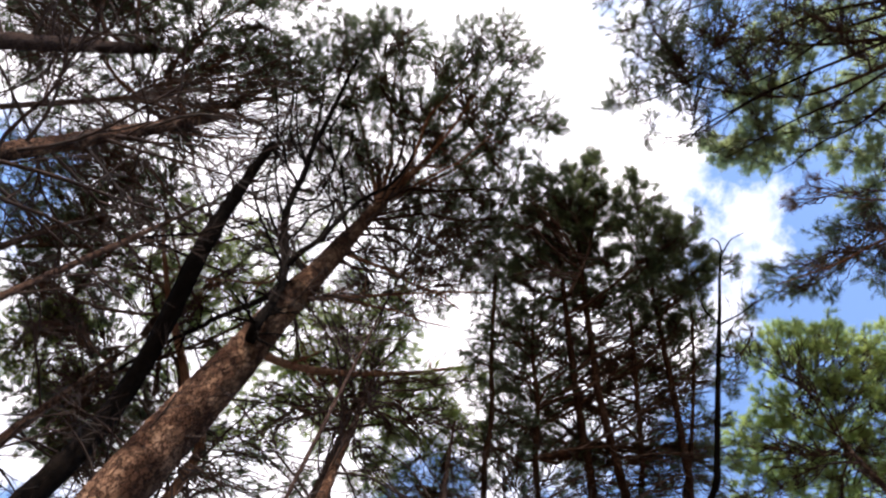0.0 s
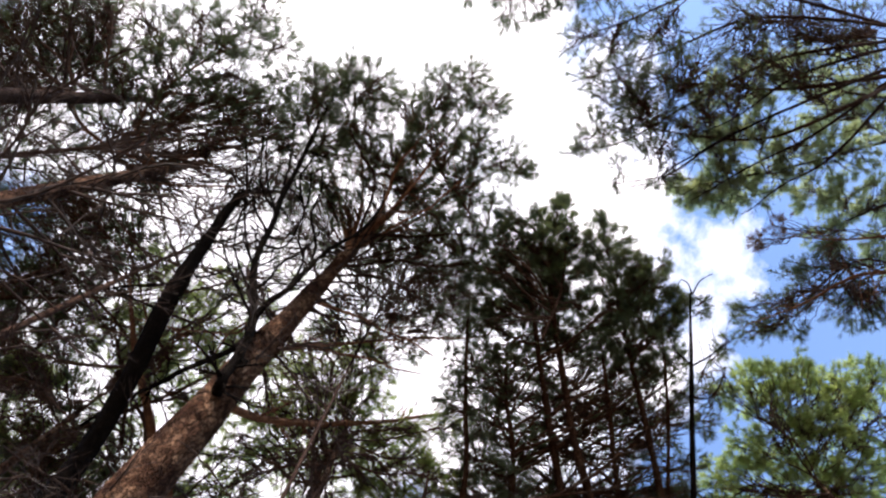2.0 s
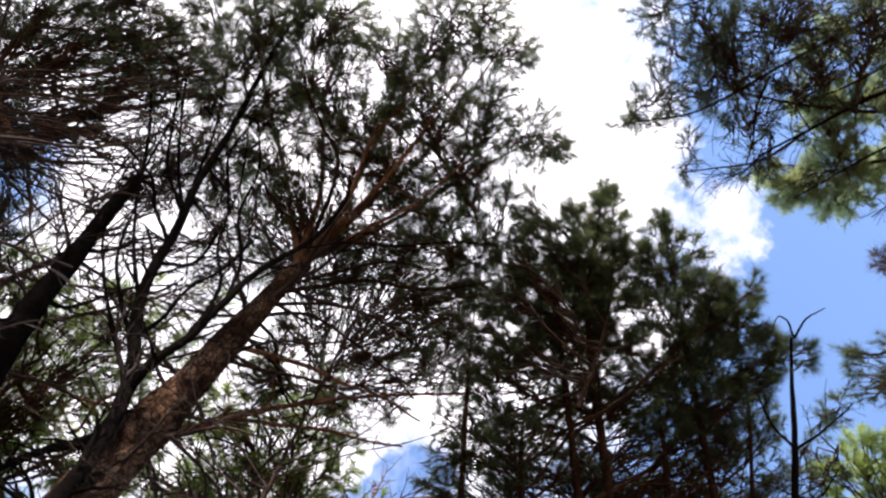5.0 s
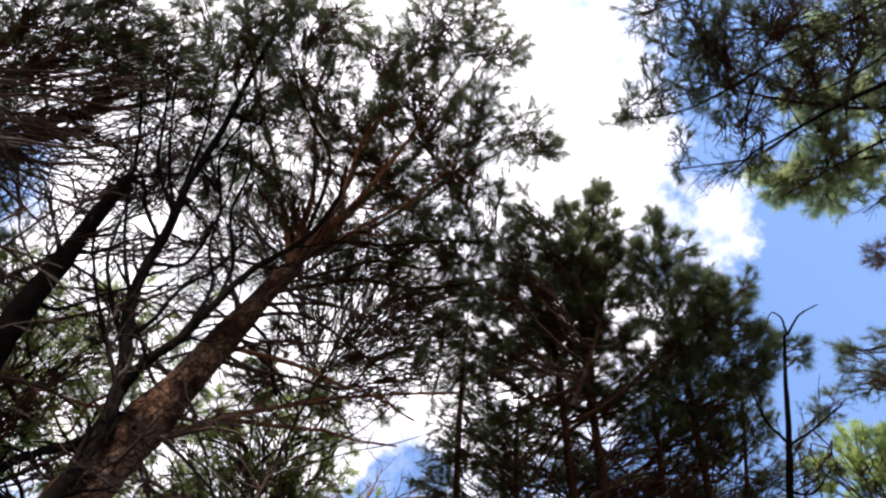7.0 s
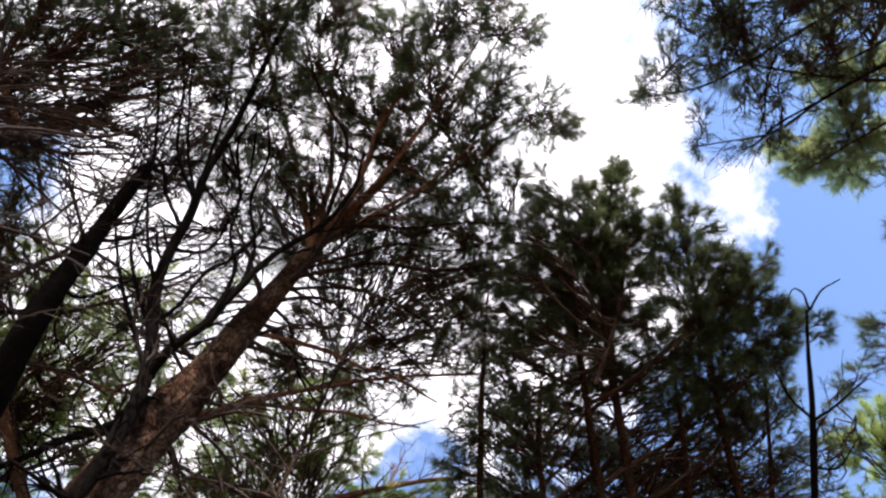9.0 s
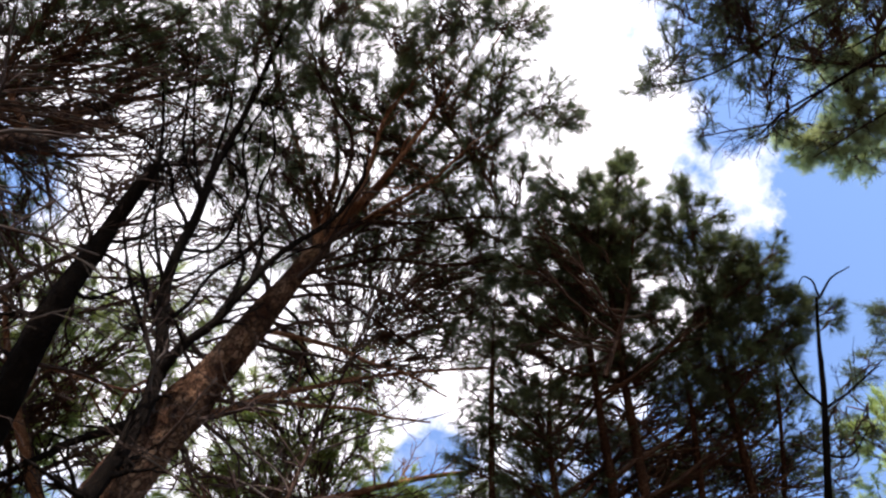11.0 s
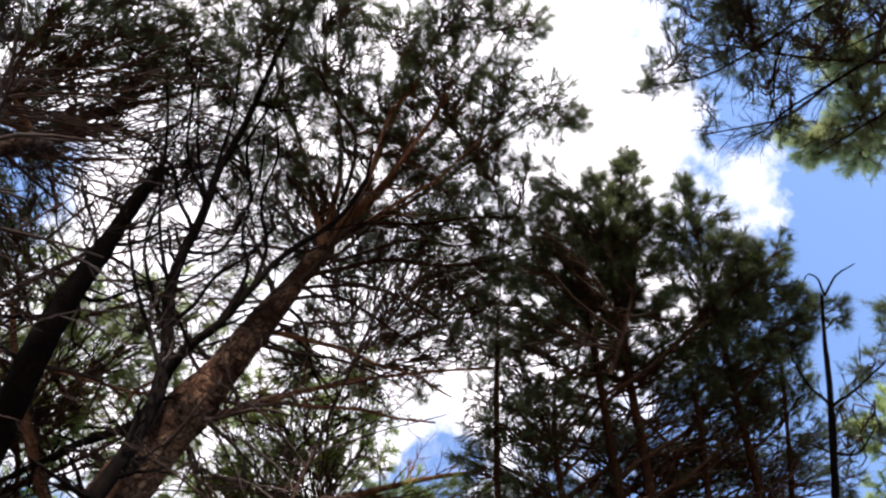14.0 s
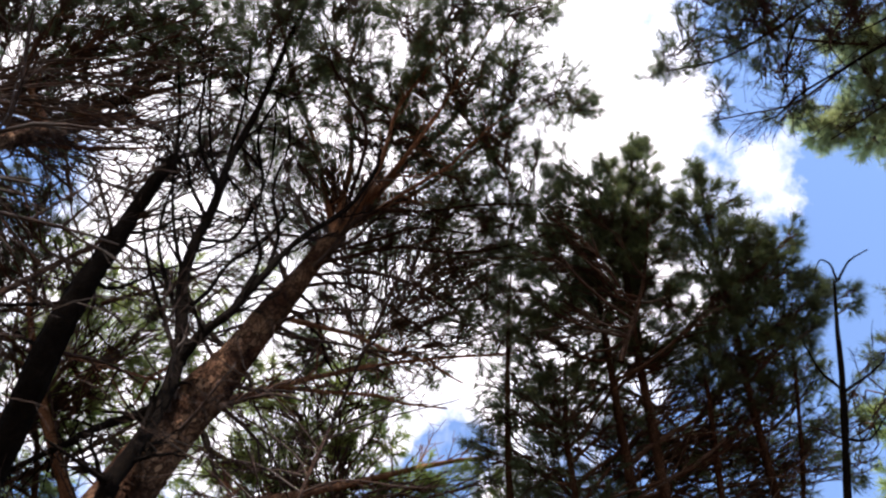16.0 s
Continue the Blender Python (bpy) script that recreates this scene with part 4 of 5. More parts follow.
pine('distant pine with yellowing needles',
     [(7.14, 0.96, 0.00, 0.11), (7.14, 0.96, 0.94, 0.09), (7.14, 0.96, 4.68, 0.08), (7.14, 0.96, 8.58, 0.07), (7.14, 0.96, 12.48, 0.06), (7.14, 0.96, 15.60, 0.02)],
     [(5.89, 2.54, 15.11, 0.55), (6.01, 1.78, 15.06, 0.58), (5.43, 1.26, 15.27, 0.51), (5.89, 0.52, 15.09, 0.54), (6.55, 1.37, 14.85, 0.60), (6.78, 2.23, 14.77, 0.61), (6.51, 0.44, 14.85, 0.60), (6.34, -0.22, 14.91, 0.51), (7.33, 2.73, 14.56, 0.65), (7.43, 1.53, 14.51, 0.67), (7.25, 0.43, 14.57, 0.66), (7.06, -0.68, 14.62, 0.57), (5.09, 1.62, 15.40, 0.43), (4.85, 0.74, 15.48, 0.37)] +
     [(6.07, 1.71, 14.62, 0.30, 0.60), (6.16, 1.20, 14.57, 0.30, 0.60), (6.48, 1.98, 14.43, 0.29, 0.60), (5.80, 0.83, 14.74, 0.28, 0.50), (6.63, 2.33, 14.37, 0.28, 0.60)],
     67,
     dead=whorls(69, 8.0, 14.5, 20, 2.0),
     leafy=0.7,
     per=28,
     blade=1.6,
     needles=24,
     bark_=BARK_BROWN,
     needle=NEEDLE_SUNLIT)

pine('dark pine with a dense bushy crown',
     [(7.25, -4.79, 0.00, 0.121), (7.25, -4.79, 8.07, 0.098), (7.25, -4.79, 13.45, 0.093), (6.37, -4.21, 13.95, 0.087), (5.35, -3.57, 14.52, 0.074), (4.39, -3.11, 15.06, 0.062), (3.35, -2.62, 15.54, 0.050), (2.44, -2.30, 15.96, 0.037), (1.31, -2.21, 16.78, 0.012)],
     [(1.16, -2.27, 16.94, 0.13, 0.95), (1.37, -2.27, 16.75, 0.23, 0.95), (1.56, -1.87, 16.66, 0.17, 0.95), (1.76, -2.05, 16.47, 0.25), (1.67, -2.44, 16.51, 0.31), (1.74, -1.24, 16.49, 0.31, 0.70), (2.04, -1.44, 16.25, 0.36, 0.80), (2.37, -1.11, 16.10, 0.36, 0.75), (2.11, -1.92, 16.11, 0.40), (2.14, -2.37, 16.10, 0.40), (1.88, -2.77, 16.31, 0.29), (2.89, -1.11, 15.76, 0.41, 0.80), (2.64, -1.62, 15.87, 0.46), (2.68, -2.17, 15.85, 0.40), (2.61, -2.80, 15.88, 0.40), (3.30, -1.43, 15.47, 0.43)] +
     [(3.05, -3.12, 15.57, 0.33, 0.80), (3.51, -1.91, 15.37, 0.31, 0.70), (3.83, -1.31, 15.23, 0.35, 0.60), (4.24, -1.84, 14.94, 0.30, 0.60), (3.46, -0.89, 15.50, 0.33, 0.60)] +
     [(3.17, -2.12, 15.63, 0.27, 0.70), (3.58, -2.81, 15.54, 0.30, 0.70), (3.03, -2.73, 15.69, 0.27, 0.70), (3.86, -2.52, 15.41, 0.30, 0.60), (3.77, -3.17, 15.44, 0.27, 0.60), (2.98, -1.83, 15.71, 0.27, 0.70), (3.41, -2.51, 15.61, 0.27, 0.60)],
     71,
     limbs=[([(3.54, -2.36, 14.40), (2.85, -2.58, 15.40), (1.85, -2.47, 16.20)], 0.040, 0.012)],
     dead=whorls(31, 8.5, 14.0, 20, 1.6),
     rust=[(2.19, -2.53, 16.38, 0.13), (3.19, -2.03, 16.04, 0.13)],
     cut=(4.05, -2.66, 15.6),
     leafy=0.95,
     per=62,
     bark_=BARK_BROWN,
     needles=44)

pine('dark pine with orange-brown stem and bushy crown',
     [(7.01, -6.02, 0.00, 0.105), (7.01, -6.02, 8.19, 0.085), (7.01, -6.02, 13.65, 0.081), (6.14, -5.57, 14.15, 0.074), (5.12, -5.08, 14.72, 0.062), (4.03, -4.50, 15.22, 0.053), (2.80, -3.89, 15.79, 0.040), (1.83, -3.39, 16.33, 0.025), (1.24, -3.15, 16.70, 0.012)],
     [(1.34, -3.15, 16.76, 0.20, 0.95), (1.56, -3.32, 16.55, 0.28), (1.58, -3.74, 16.55, 0.21, 0.70), (1.93, -3.12, 16.29, 0.39), (1.98, -3.57, 16.17, 0.40), (2.03, -3.99, 16.14, 0.34), (1.83, -4.61, 16.23, 0.21), (2.03, -4.31, 16.14, 0.34), (2.46, -3.43, 15.94, 0.46), (2.46, -3.95, 15.84, 0.46), (2.33, -4.50, 15.90, 0.38), (2.30, -4.96, 15.91, 0.20), (2.94, -3.75, 15.62, 0.45), (2.88, -4.33, 15.65, 0.45), (2.70, -4.81, 15.73, 0.33), (2.47, -5.17, 15.83, 0.20)] +
     [(3.33, -4.03, 15.34, 0.40), (3.29, -4.49, 15.36, 0.38, 0.80), (3.48, -3.63, 15.28, 0.31, 0.70), (2.91, -5.01, 15.53, 0.28)],
     73,
     dead=whorls(33, 8.0, 13.5, 22, 1.8),
     leafy=0.95,
     per=46,
     bark_=BARK_BROWN,
     needles=44)

pine('slender pine with a thin bare stem',
     [(6.98, -5.85, 0.00, 0.060), (6.98, -5.85, 8.32, 0.048), (6.98, -5.85, 13.86, 0.046), (6.12, -5.63, 14.26, 0.040), (5.23, -5.46, 14.67, 0.034), (4.36, -5.25, 15.06, 0.031), (3.29, -4.91, 15.56, 0.022), (2.62, -4.65, 15.96, 0.009)],
     [(3.76, -5.33, 15.80, 0.42), (4.30, -4.99, 15.61, 0.45), (4.76, -4.51, 15.45, 0.44)],
     75,
     dead=whorls(35, 7.5, 14.0, 36, 1.5),
     leafy=0.5,
     per=25,
     bark_=BARK_BROWN)

pine('thin dead pine with brittle bare twigs',
     [(7.89, -2.02, 0.00, 0.081), (7.89, -2.02, 8.08, 0.065), (7.89, -2.02, 13.47, 0.062), (7.05, -1.80, 13.85, 0.056), (6.31, -1.70, 14.19, 0.050), (5.34, -1.38, 14.64, 0.043), (3.98, -1.02, 15.26, 0.028), (3.16, -0.85, 15.64, 0.009)],
     [(4.85, -1.30, 15.45, 0.34), (5.53, -1.62, 15.20, 0.31)],
     77,
     dead=whorls(37, 8.0, 13.8, 18, 1.0),
     leafy=0.35,
     per=25,
     bark_=BARK_BROWN)

pine('thin pine with crossing bare twigs under the dark crowns',
     [(7.26, -5.08, 0.00, 0.078), (7.26, -5.08, 8.24, 0.063), (7.26, -5.08, 13.74, 0.060), (6.29, -4.73, 14.18, 0.055), (5.21, -4.32, 14.68, 0.050), (4.08, -3.90, 15.20, 0.035), (3.14, -3.52, 15.73, 0.015)],
     [(4.72, -1.38, 15.50, 0.48, 0.38), (5.21, -2.01, 15.31, 0.51, 0.38), (4.83, -2.61, 15.44, 0.52, 0.38), (5.06, -3.39, 15.35, 0.52, 0.38), (5.08, -4.11, 15.33, 0.53, 0.38), (4.90, -4.78, 15.39, 0.54, 0.38), (6.07, -2.02, 14.99, 0.52, 0.38), (5.94, -2.93, 15.03, 0.52, 0.38), (5.90, -3.86, 15.03, 0.56, 0.38), (5.77, -4.77, 15.07, 0.57, 0.38), (5.36, -5.49, 15.21, 0.51, 0.38), (6.93, -2.74, 14.65, 0.58, 0.38), (6.84, -3.88, 14.67, 0.59, 0.38), (6.53, -5.08, 14.77, 0.60, 0.38), (6.10, -5.91, 14.93, 0.55, 0.38)],
     79,
     dead=whorls(71, 7.0, 14.0, 36, 2.0),
     leafy=0.5,
     per=64,
     bark_=BARK_BROWN)

pine('tall thin pine among the dark crowns',
     [(7.42, -4.16, 0.00, 0.113), (7.42, -4.16, 8.14, 0.091), (7.42, -4.16, 13.57, 0.087), (6.63, -3.75, 14.04, 0.084), (5.68, -3.25, 14.47, 0.074), (4.95, -2.91, 14.81, 0.068), (4.02, -2.48, 15.23, 0.050), (3.08, -2.06, 15.77, 0.031), (2.33, -1.61, 16.22, 0.012)],
     [(2.45, -2.36, 16.25, 0.39), (2.41, -1.89, 16.28, 0.36), (2.29, -3.04, 16.32, 0.36), (2.99, -1.36, 16.01, 0.39, 0.45), (3.13, -2.10, 15.95, 0.39, 0.80), (3.27, -2.80, 15.88, 0.32, 0.70), (3.84, -1.12, 15.52, 0.35, 0.30), (2.31, -4.31, 16.31, 0.34), (2.86, -4.09, 16.06, 0.39), (3.20, -4.87, 15.80, 0.35, 0.70), (3.44, -5.29, 15.69, 0.32, 0.60), (3.86, -4.40, 15.40, 0.35, 0.60), (3.91, -3.52, 15.38, 0.31, 0.50)],
     83,
     dead=whorls(73, 7.0, 14.0, 26, 1.6),
     leafy=0.85,
     per=50,
     bark_=BARK_BROWN,
     needles=38)

pine('dark pine filling the gap between the stems',
     [(7.72, -3.10, 0.00, 0.078), (7.72, -3.10, 8.12, 0.063), (7.72, -3.10, 13.54, 0.060), (6.78, -2.71, 13.97, 0.060), (5.86, -2.48, 14.39, 0.050), (4.96, -2.09, 14.81, 0.040), (4.10, -1.88, 15.30, 0.015)],
     [(3.81, -3.98, 15.43, 0.36, 0.70), (3.63, -3.46, 15.51, 0.33, 0.70), (3.75, -4.54, 15.45, 0.33, 0.70), (3.35, -2.30, 15.64, 0.33, 0.70), (2.85, -2.54, 15.87, 0.32, 0.70), (5.06, -1.15, 14.87, 0.32, 0.50), (5.53, -1.22, 14.65, 0.34, 0.60), (5.59, -1.81, 14.62, 0.37, 0.60), (4.16, -1.16, 15.28, 0.34, 0.50), (3.89, -1.70, 15.40, 0.36, 0.55), (3.88, -2.38, 15.40, 0.39, 0.60), (3.59, -3.00, 15.53, 0.36, 0.60), (3.27, -3.61, 15.77, 0.37, 0.60), (4.80, -2.13, 14.98, 0.40, 0.50), (4.53, -2.86, 15.10, 0.39, 0.50), (3.94, -4.66, 15.36, 0.41, 0.50)] +
     [(4.96, -4.24, 14.90, 0.42, 0.45), (4.57, -5.03, 15.07, 0.42, 0.45), (5.44, -1.49, 14.69, 0.35, 0.40), (4.04, -5.49, 15.31, 0.31, 0.40), (4.80, -1.52, 14.99, 0.36, 0.50), (4.52, -1.67, 15.21, 0.39, 0.35), (4.30, -2.34, 15.31, 0.39, 0.35), (3.90, -2.99, 15.59, 0.40, 0.40), (4.21, -3.70, 15.34, 0.39, 0.35), (3.76, -5.03, 15.54, 0.40, 0.50), (5.20, -1.99, 14.90, 0.44, 0.30), (5.15, -2.83, 14.91, 0.44, 0.35), (4.90, -3.61, 15.03, 0.44, 0.35), (4.41, -4.39, 15.25, 0.44, 0.35), (5.66, -2.83, 14.68, 0.51, 0.70), (5.54, -2.10, 14.74, 0.51, 0.60)] +
     [(6.40, -2.69, 14.35, 0.55, 0.60), (6.58, -3.53, 14.26, 0.55, 0.40), (6.11, -4.67, 14.47, 0.55, 0.40), (6.28, -1.97, 14.41, 0.48, 0.60)] +
     [(4.57, -0.96, 15.09, 0.30, 0.40), (4.96, -0.97, 14.91, 0.25, 0.35), (5.35, -1.11, 14.74, 0.29, 0.50), (4.35, -5.55, 15.17, 0.30, 0.30), (3.97, -5.96, 15.34, 0.27, 0.30), (4.47, -6.11, 15.11, 0.30, 0.30)] +
     [(6.06, -1.45, 14.51, 0.37, 0.60), (6.77, -1.57, 14.18, 0.41, 0.60), (5.28, -5.84, 14.74, 0.42, 0.35), (5.88, -6.14, 14.46, 0.42, 0.35), (5.89, -5.40, 14.47, 0.37, 0.30), (4.57, -5.47, 15.07, 0.34, 0.30)],
     85,
     dead=whorls(75, 8.0, 14.0, 24, 1.8),
     leafy=0.7,
     per=44,
     blade=1.4,
     needles=26,
     bark_=BARK_BROWN)

pine('bare young pole with curling shoots at its tip',
     [(6.53, -5.94, 0.00, 0.091), (6.53, -5.94, 7.78, 0.074), (6.53, -5.94, 12.97, 0.070), (5.73, -5.78, 13.43, 0.060), (4.90, -5.61, 13.92, 0.052), (4.02, -5.44, 14.42, 0.046), (3.35, -5.31, 14.81, 0.040), (2.75, -5.25, 15.35, 0.028), (2.20, -5.20, 15.82, 0.018)],
     [(3.43, -6.12, 15.91, 0.31), (4.00, -6.11, 15.70, 0.34), (4.01, -6.48, 15.70, 0.34), (4.53, -6.18, 15.51, 0.34)] +
     [(2.30, -5.48, 15.90, 0.14, 0.95), (2.46, -5.55, 15.83, 0.10, 0.95), (2.99, -6.09, 15.69, 0.20, 0.80)],
     81,
     limbs=[([(2.20, -5.20, 15.80), (1.92, -5.28, 15.90), (1.71, -5.49, 16.00)], 0.018, 0.008),
            ([(2.20, -5.20, 15.80), (2.01, -5.06, 15.90), (1.99, -4.91, 15.90), (2.20, -4.87, 15.80)], 0.016, 0.006),
            ([(3.35, -5.31, 14.80), (3.09, -5.70, 15.10), (2.74, -6.15, 15.50)], 0.022, 0.008),
            ([(3.35, -5.31, 14.80), (3.23, -5.02, 15.00), (3.01, -4.86, 15.40)], 0.022, 0.008),
            ([(3.85, -5.40, 14.50), (3.81, -5.75, 14.60), (3.49, -6.03, 14.90)], 0.020, 0.007)],
     dead=whorls(39, 9.0, 14.5, 14, 1.0),
     bark_=BARK_SHADED,
     leafy=0.6,
     per=34)

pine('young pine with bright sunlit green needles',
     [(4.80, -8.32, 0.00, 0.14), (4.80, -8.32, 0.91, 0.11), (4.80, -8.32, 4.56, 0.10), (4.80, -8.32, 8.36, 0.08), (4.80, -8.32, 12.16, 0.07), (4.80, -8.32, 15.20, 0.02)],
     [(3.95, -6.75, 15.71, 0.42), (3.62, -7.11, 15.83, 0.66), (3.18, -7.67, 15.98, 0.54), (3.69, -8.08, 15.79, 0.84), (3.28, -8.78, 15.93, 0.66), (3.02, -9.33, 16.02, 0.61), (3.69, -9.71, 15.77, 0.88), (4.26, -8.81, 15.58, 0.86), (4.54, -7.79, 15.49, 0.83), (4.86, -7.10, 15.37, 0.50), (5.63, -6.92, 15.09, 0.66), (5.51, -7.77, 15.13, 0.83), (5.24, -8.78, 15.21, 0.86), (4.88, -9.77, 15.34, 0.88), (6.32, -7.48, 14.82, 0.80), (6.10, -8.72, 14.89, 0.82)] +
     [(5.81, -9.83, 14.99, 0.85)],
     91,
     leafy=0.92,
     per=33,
     needle=NEEDLE_SUNLIT_GREEN,
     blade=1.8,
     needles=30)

pine('broad pine with long drooping boughs',
     [(-3.68, -7.77, 0.00, 0.18), (-3.68, -7.77, 1.03, 0.14), (-3.68, -7.77, 5.16, 0.13), (-3.68, -7.77, 9.46, 0.11), (-3.68, -7.77, 13.76, 0.09), (-3.68, -7.77, 17.20, 0.03)],
     [(-2.15, -1.75, 17.60, 0.53), (-1.46, -2.10, 17.60, 0.47), (-2.46, -2.40, 17.60, 0.69), (-0.49, -2.62, 17.29, 0.49), (0.21, -2.18, 17.06, 0.24, 0.50), (-0.14, -2.46, 17.17, 0.36), (-1.60, -2.81, 17.60, 0.72), (-2.68, -3.20, 17.60, 0.83), (-1.36, -3.52, 17.56, 0.70), (0.19, -3.24, 17.05, 0.21, 0.50), (-0.60, -4.10, 17.31, 0.53, 0.50), (-2.24, -4.23, 17.60, 0.88, 0.25), (-1.38, -4.65, 17.55, 0.64, 0.50), (-3.12, -4.79, 17.60, 0.90, 0.25), (-3.58, -5.61, 17.60, 0.92, 0.25), (-3.80, -6.39, 17.60, 0.93, 0.25)] +
     [(-3.83, -7.36, 17.60, 0.96, 0.25), (-2.17, -5.27, 17.60, 0.82, 0.25), (0.34, -4.21, 16.99, 0.28, 0.50), (0.54, -3.27, 16.93, 0.18, 0.50)],
     101,
     limbs=[([(-1.89, -6.34, 17.62), (-1.10, -5.31, 17.16), (-0.55, -4.74, 17.01), (-0.03, -4.22, 16.88), (0.29, -4.04, 16.83), (0.44, -3.89, 16.87)], 0.025, 0.009, BARK_SHADED),
            ([(-1.00, -3.98, 17.23), (-0.59, -3.92, 17.04), (-0.21, -4.02, 16.96), (0.15, -4.05, 16.90)], 0.016, 0.008, BARK_SHADED),
            ([(-3.68, -7.77, 14.60), (-1.99, -6.38, 17.40), (-0.75, -5.06, 17.35), (0.08, -4.27, 17.08), (0.54, -3.27, 16.93)], 0.040, 0.009),
            ([(-3.68, -7.77, 14.80), (-2.96, -6.00, 17.40), (-1.75, -4.66, 17.60), (-0.37, -3.28, 17.24), (0.18, -2.20, 17.07)], 0.040, 0.009),
            ([(-3.68, -7.77, 15.10), (-3.55, -5.16, 17.40), (-2.41, -3.54, 17.60), (-1.46, -2.10, 17.60)], 0.040, 0.009),
            ([(-3.68, -7.77, 15.30), (-1.70, -7.11, 17.40), (-0.64, -5.97, 17.30), (0.39, -4.91, 16.97)], 0.040, 0.009),
            ([(-3.68, -7.77, 15.60), (-1.35, -7.59, 17.32), (-0.35, -6.67, 17.20), (0.39, -6.10, 16.96)], 0.040, 0.009)] +
     [([(-3.68, -7.77, 15.80), (-3.92, -4.42, 17.40), (-2.71, -2.44, 17.60), (-2.13, -1.65, 17.60)], 0.040, 0.009),
            ([(-3.68, -7.77, 16.10), (-2.70, -6.35, 17.40), (-1.46, -5.39, 17.57), (-0.67, -4.33, 17.33)], 0.040, 0.009)],
     dead=whorls(43, 10.0, 16.0, 16, 2.4),
     leafy=0.44,
     per=35,
     bark_=BARK_DUSK)

pine('pine with thin hanging twigs over the clearing',
     [(-2.98, -7.64, 0.00, 0.12), (-2.98, -7.64, 1.02, 0.10), (-2.98, -7.64, 5.10, 0.09), (-2.98, -7.64, 9.35, 0.08), (-2.98, -7.64, 13.60, 0.06), (-2.98, -7.64, 17.00, 0.02)],
     [(-1.04, -2.59, 17.47, 0.47), (-0.48, -3.00, 17.28, 0.43, 0.35), (-0.84, -3.40, 17.39, 0.53, 0.35), (-0.27, -3.80, 17.20, 0.37, 0.35), (-1.07, -4.23, 17.46, 0.54, 0.35), (-1.32, -3.15, 17.55, 0.53), (-0.21, -2.69, 17.19, 0.27), (-0.06, -4.36, 17.13, 0.34, 0.35), (-1.78, -4.77, 17.60, 0.65, 0.30), (-1.86, -3.74, 17.60, 0.64), (-2.78, -5.29, 17.60, 0.72, 0.30), (-2.84, -6.39, 17.60, 0.74, 0.30)],
     102,
     limbs=[([(-2.98, -7.64, 15.60), (-1.38, -6.42, 17.54), (-0.91, -4.77, 17.40), (-0.71, -2.97, 17.55)], 0.045, 0.010),
            ([(-2.98, -7.64, 15.90), (-2.28, -6.10, 17.60), (-1.97, -4.58, 17.60), (-1.42, -3.04, 17.78)], 0.045, 0.010)],
     dead=whorls(83, 13.0, 16.5, 16, 2.2),
     leafy=0.6,
     per=40,
     bark_=BARK_BROWN,
     needles=26)

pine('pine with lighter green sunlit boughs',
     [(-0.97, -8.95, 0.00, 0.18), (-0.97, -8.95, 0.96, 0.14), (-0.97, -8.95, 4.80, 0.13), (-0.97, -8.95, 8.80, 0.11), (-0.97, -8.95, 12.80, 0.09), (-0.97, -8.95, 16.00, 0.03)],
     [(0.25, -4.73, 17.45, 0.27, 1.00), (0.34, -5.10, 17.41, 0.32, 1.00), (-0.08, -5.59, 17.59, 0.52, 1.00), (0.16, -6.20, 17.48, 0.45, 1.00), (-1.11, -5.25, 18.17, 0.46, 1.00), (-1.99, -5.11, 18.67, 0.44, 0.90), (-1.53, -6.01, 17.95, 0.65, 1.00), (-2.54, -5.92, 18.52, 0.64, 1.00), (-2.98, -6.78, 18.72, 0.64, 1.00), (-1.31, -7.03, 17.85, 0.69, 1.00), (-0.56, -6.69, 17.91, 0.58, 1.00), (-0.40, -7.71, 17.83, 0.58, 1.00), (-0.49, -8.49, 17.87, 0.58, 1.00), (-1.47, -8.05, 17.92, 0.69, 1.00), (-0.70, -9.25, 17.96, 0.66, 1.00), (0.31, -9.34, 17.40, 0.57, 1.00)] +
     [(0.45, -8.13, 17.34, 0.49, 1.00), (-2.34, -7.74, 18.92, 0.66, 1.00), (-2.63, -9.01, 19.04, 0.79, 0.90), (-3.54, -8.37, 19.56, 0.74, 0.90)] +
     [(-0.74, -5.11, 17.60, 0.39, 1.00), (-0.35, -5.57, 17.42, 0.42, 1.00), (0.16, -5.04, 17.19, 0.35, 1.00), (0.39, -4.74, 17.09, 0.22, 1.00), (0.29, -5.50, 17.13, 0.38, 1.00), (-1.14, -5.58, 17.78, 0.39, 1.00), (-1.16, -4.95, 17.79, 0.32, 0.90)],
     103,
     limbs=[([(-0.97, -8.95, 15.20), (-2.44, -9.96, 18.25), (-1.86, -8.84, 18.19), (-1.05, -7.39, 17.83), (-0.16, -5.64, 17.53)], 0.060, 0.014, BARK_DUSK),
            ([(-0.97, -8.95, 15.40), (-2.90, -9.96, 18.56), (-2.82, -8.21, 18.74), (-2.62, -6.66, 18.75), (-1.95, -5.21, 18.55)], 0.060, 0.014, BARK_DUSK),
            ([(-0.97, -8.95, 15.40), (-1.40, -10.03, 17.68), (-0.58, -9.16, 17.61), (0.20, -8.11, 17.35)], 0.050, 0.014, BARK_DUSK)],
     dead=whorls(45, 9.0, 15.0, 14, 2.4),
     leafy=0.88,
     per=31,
     needle=NEEDLE_SUNLIT_PALE,
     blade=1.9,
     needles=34)

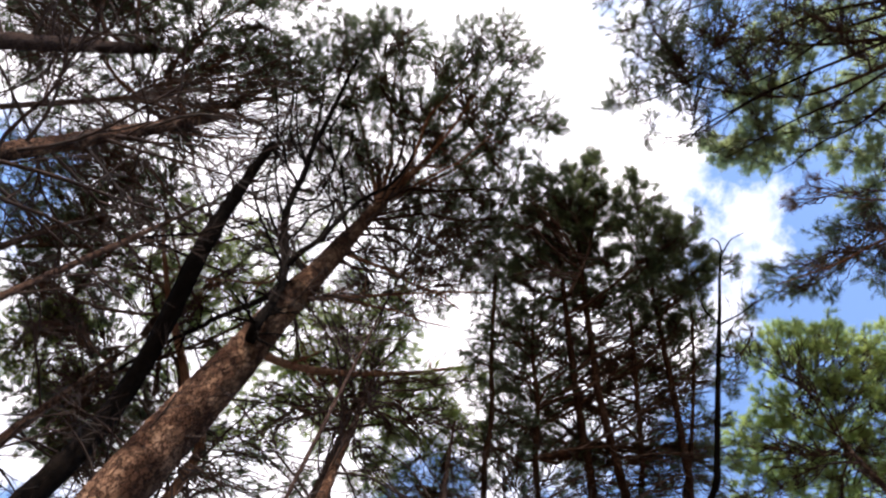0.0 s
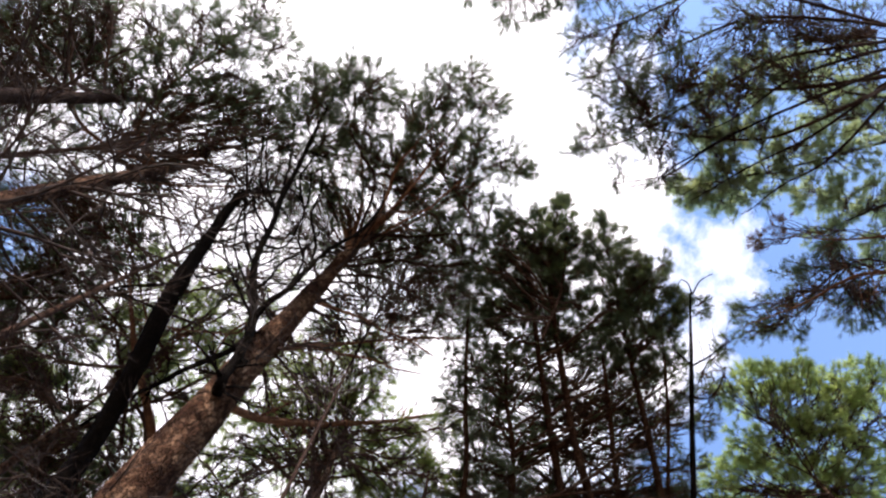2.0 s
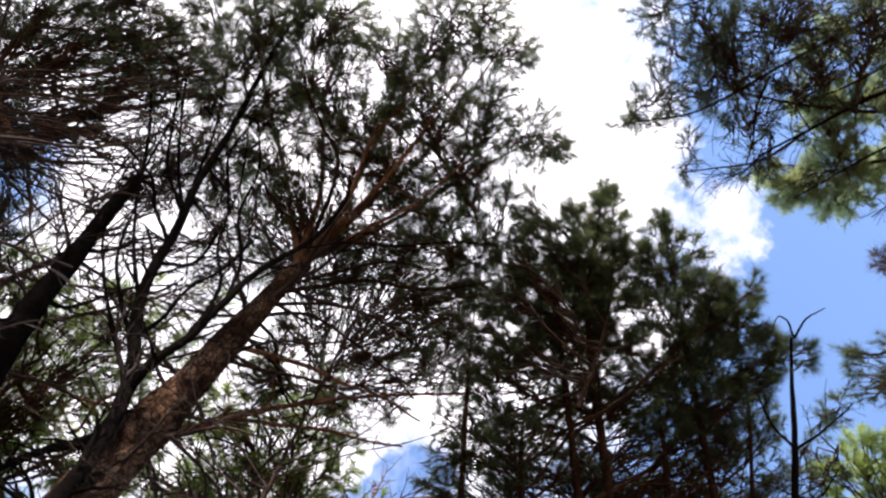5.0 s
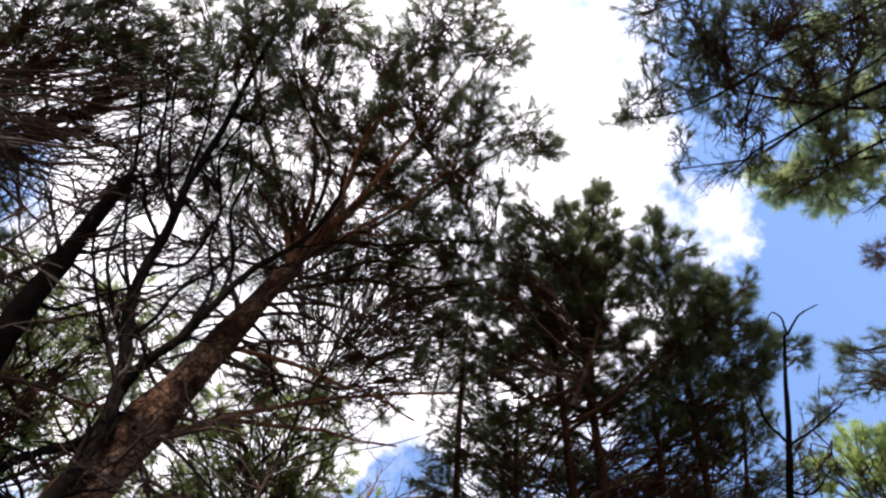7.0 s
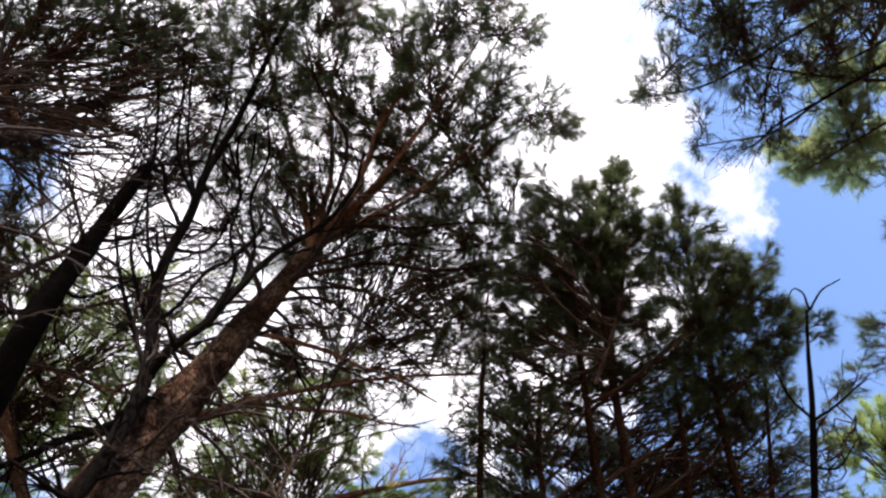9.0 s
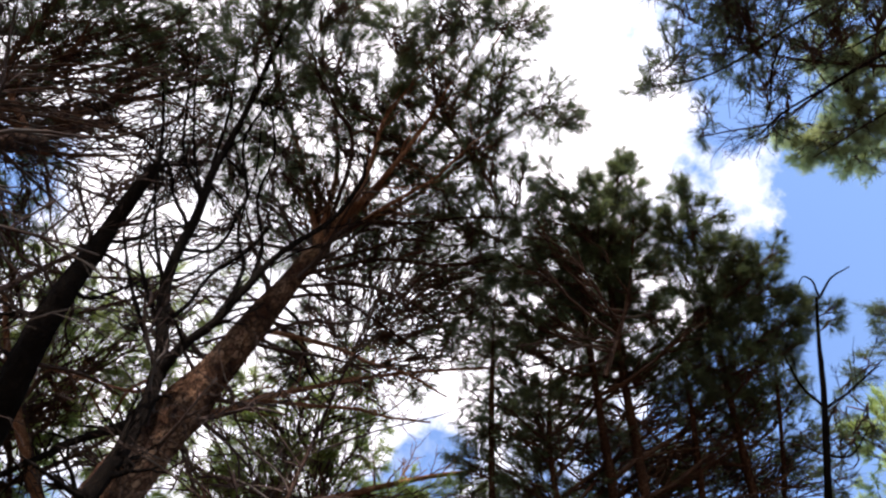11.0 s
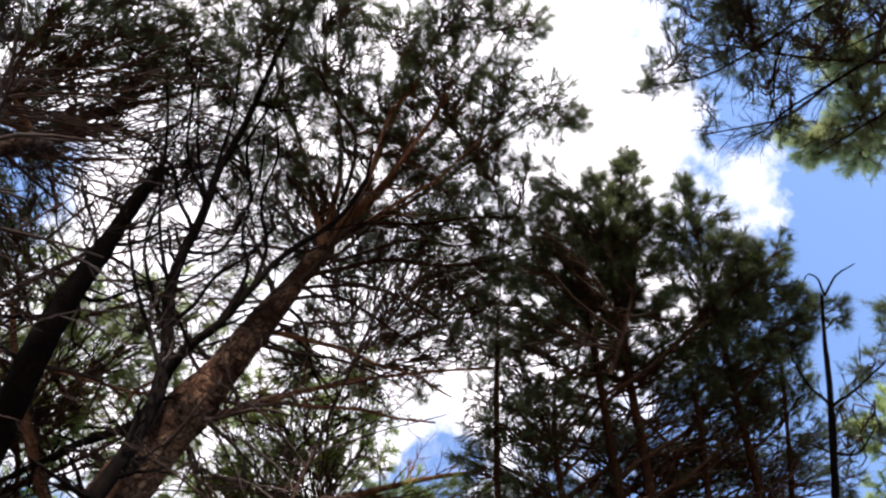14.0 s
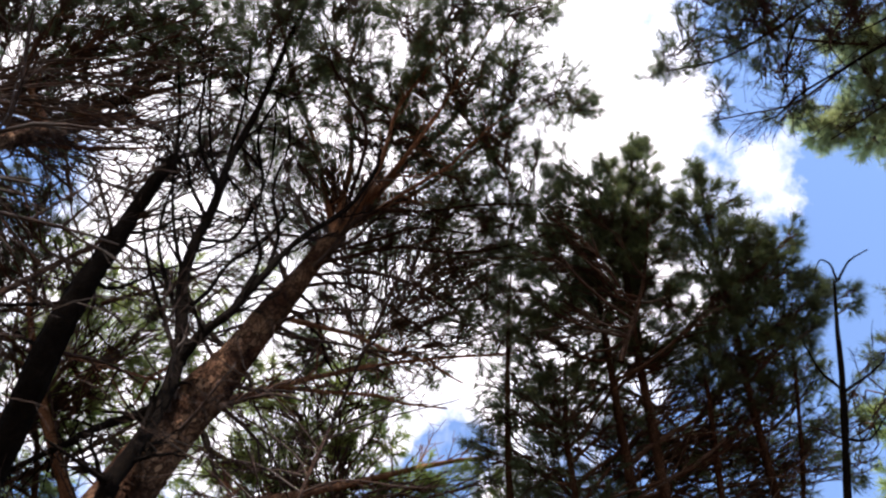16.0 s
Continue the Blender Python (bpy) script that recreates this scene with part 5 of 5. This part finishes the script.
pine('pine reaching out a single low bough',
     [(0.37, -9.39, 0.00, 0.16), (0.37, -9.39, 0.92, 0.13), (0.37, -9.39, 4.62, 0.12), (0.37, -9.39, 8.47, 0.10), (0.37, -9.39, 12.32, 0.08), (0.37, -9.39, 15.40, 0.03)],
     [(2.60, -6.75, 16.19, 0.44), (2.31, -6.41, 16.30, 0.19), (2.22, -7.33, 16.32, 0.61), (1.48, -7.59, 16.57, 0.62), (1.01, -7.91, 16.73, 0.56), (1.67, -8.61, 16.50, 0.63), (1.01, -9.09, 16.71, 0.75), (0.57, -8.12, 16.87, 0.43), (1.71, -9.30, 16.47, 0.41)],
     105,
     limbs=[([(0.44, -9.11, 15.40), (0.90, -8.01, 15.50), (1.72, -7.14, 15.40), (2.44, -6.22, 15.30)], 0.045, 0.010)],
     leafy=0.88,
     per=37)

pine('dead rusty twig end of a far pine',
     [(-0.47, -9.19, 0.00, 0.12), (-0.47, -9.19, 0.94, 0.10), (-0.47, -9.19, 4.68, 0.09), (-0.47, -9.19, 8.58, 0.08), (-0.47, -9.19, 12.48, 0.06), (-0.47, -9.19, 15.60, 0.02)],
     [(0.82, -6.57, 16.81, 0.29), (0.47, -6.84, 16.92, 0.23)],
     107,
     limbs=[([(-0.28, -9.07, 15.80), (0.30, -7.69, 15.80), (0.55, -6.64, 15.80)], 0.030, 0.008)],
     leafy=0.9,
     per=30,
     needle=NEEDLE_RUST)

pine('pine crown leaning over the clearing',
     [(-5.98, 0.44, 0.00, 0.15), (-5.98, 0.44, 1.02, 0.12), (-5.98, 0.44, 5.10, 0.11), (-5.98, 0.44, 9.35, 0.09), (-5.98, 0.44, 13.60, 0.07), (-5.98, 0.44, 17.00, 0.02)],
     [(-2.24, -0.09, 17.60, 0.40), (-2.65, -0.71, 17.60, 0.44), (-2.20, 0.78, 17.60, 0.12), (-2.77, 0.33, 17.60, 0.53), (-3.26, -1.02, 17.60, 0.69), (-3.58, -0.05, 17.60, 0.79), (-3.23, -1.77, 17.60, 0.63), (-4.27, -0.94, 17.60, 0.88), (-3.68, 0.84, 17.60, 0.79)],
     109,
     leafy=0.75,
     per=38)


# ---- the wood all round, which closes off the low sky ----
def ring_of_pines():
    rng = np.random.default_rng(7)
    kinds = []
    for k in range(3):
        masses = []
        for i in range(13):
            z = rng.uniform(6.5, 15.5)
            a, r = i * 2.4 + k, rng.uniform(0.7, 1.9) * (1.15 - 0.04 * (z - 6))
            masses.append((r * math.cos(a), r * math.sin(a), z, rng.uniform(0.6, 0.95)))
        kinds.append(pine("pine of the surrounding wood with a full crown", [(0, 0, 0, 0.16), (0, 0, 1, 0.13), (0.05, 0, 8, 0.11), (0, 0.05, 16, 0.03)],
                          masses, 200 + k, per=6, leafy=0.9, needles=6, group="pines of the surrounding wood", blade=5.5))
    first = {}
    for x, y, k, turn in SURROUND:
        m = pose(x, y, 0, 0, 0, turn)
        if k in first:
            copy_thing(kinds[k], m)
        else:
            first[k] = True
            kinds[k].matrix_basis = m


SURROUND = [(13.0, -0.6, 0, 288),
        (15.7, 4.5, 1, 156),
        (12.5, 9.3, 2, 264),
        (6.8, 11.3, 0, 186),
        (2.4, 15.1, 1, 266),
        (-2.6, 18.5, 2, 233),
        (-8.0, 15.0, 0, 1),
        (-14.0, 12.6, 1, 113),
        (-17.3, 6.0, 2, 170),
        (-17.5, 1.4, 0, 255),
        (-14.4, -4.1, 1, 238),
        (-14.8, -11.2, 2, 227),
        (-6.7, -12.8, 0, 260),
        (3.4, -16.4, 1, 295),
        (8.2, -12.9, 2, 316),
        (10.6, -7.8, 0, 142),
        (14.3, -6.2, 1, 251)]
ring_of_pines()
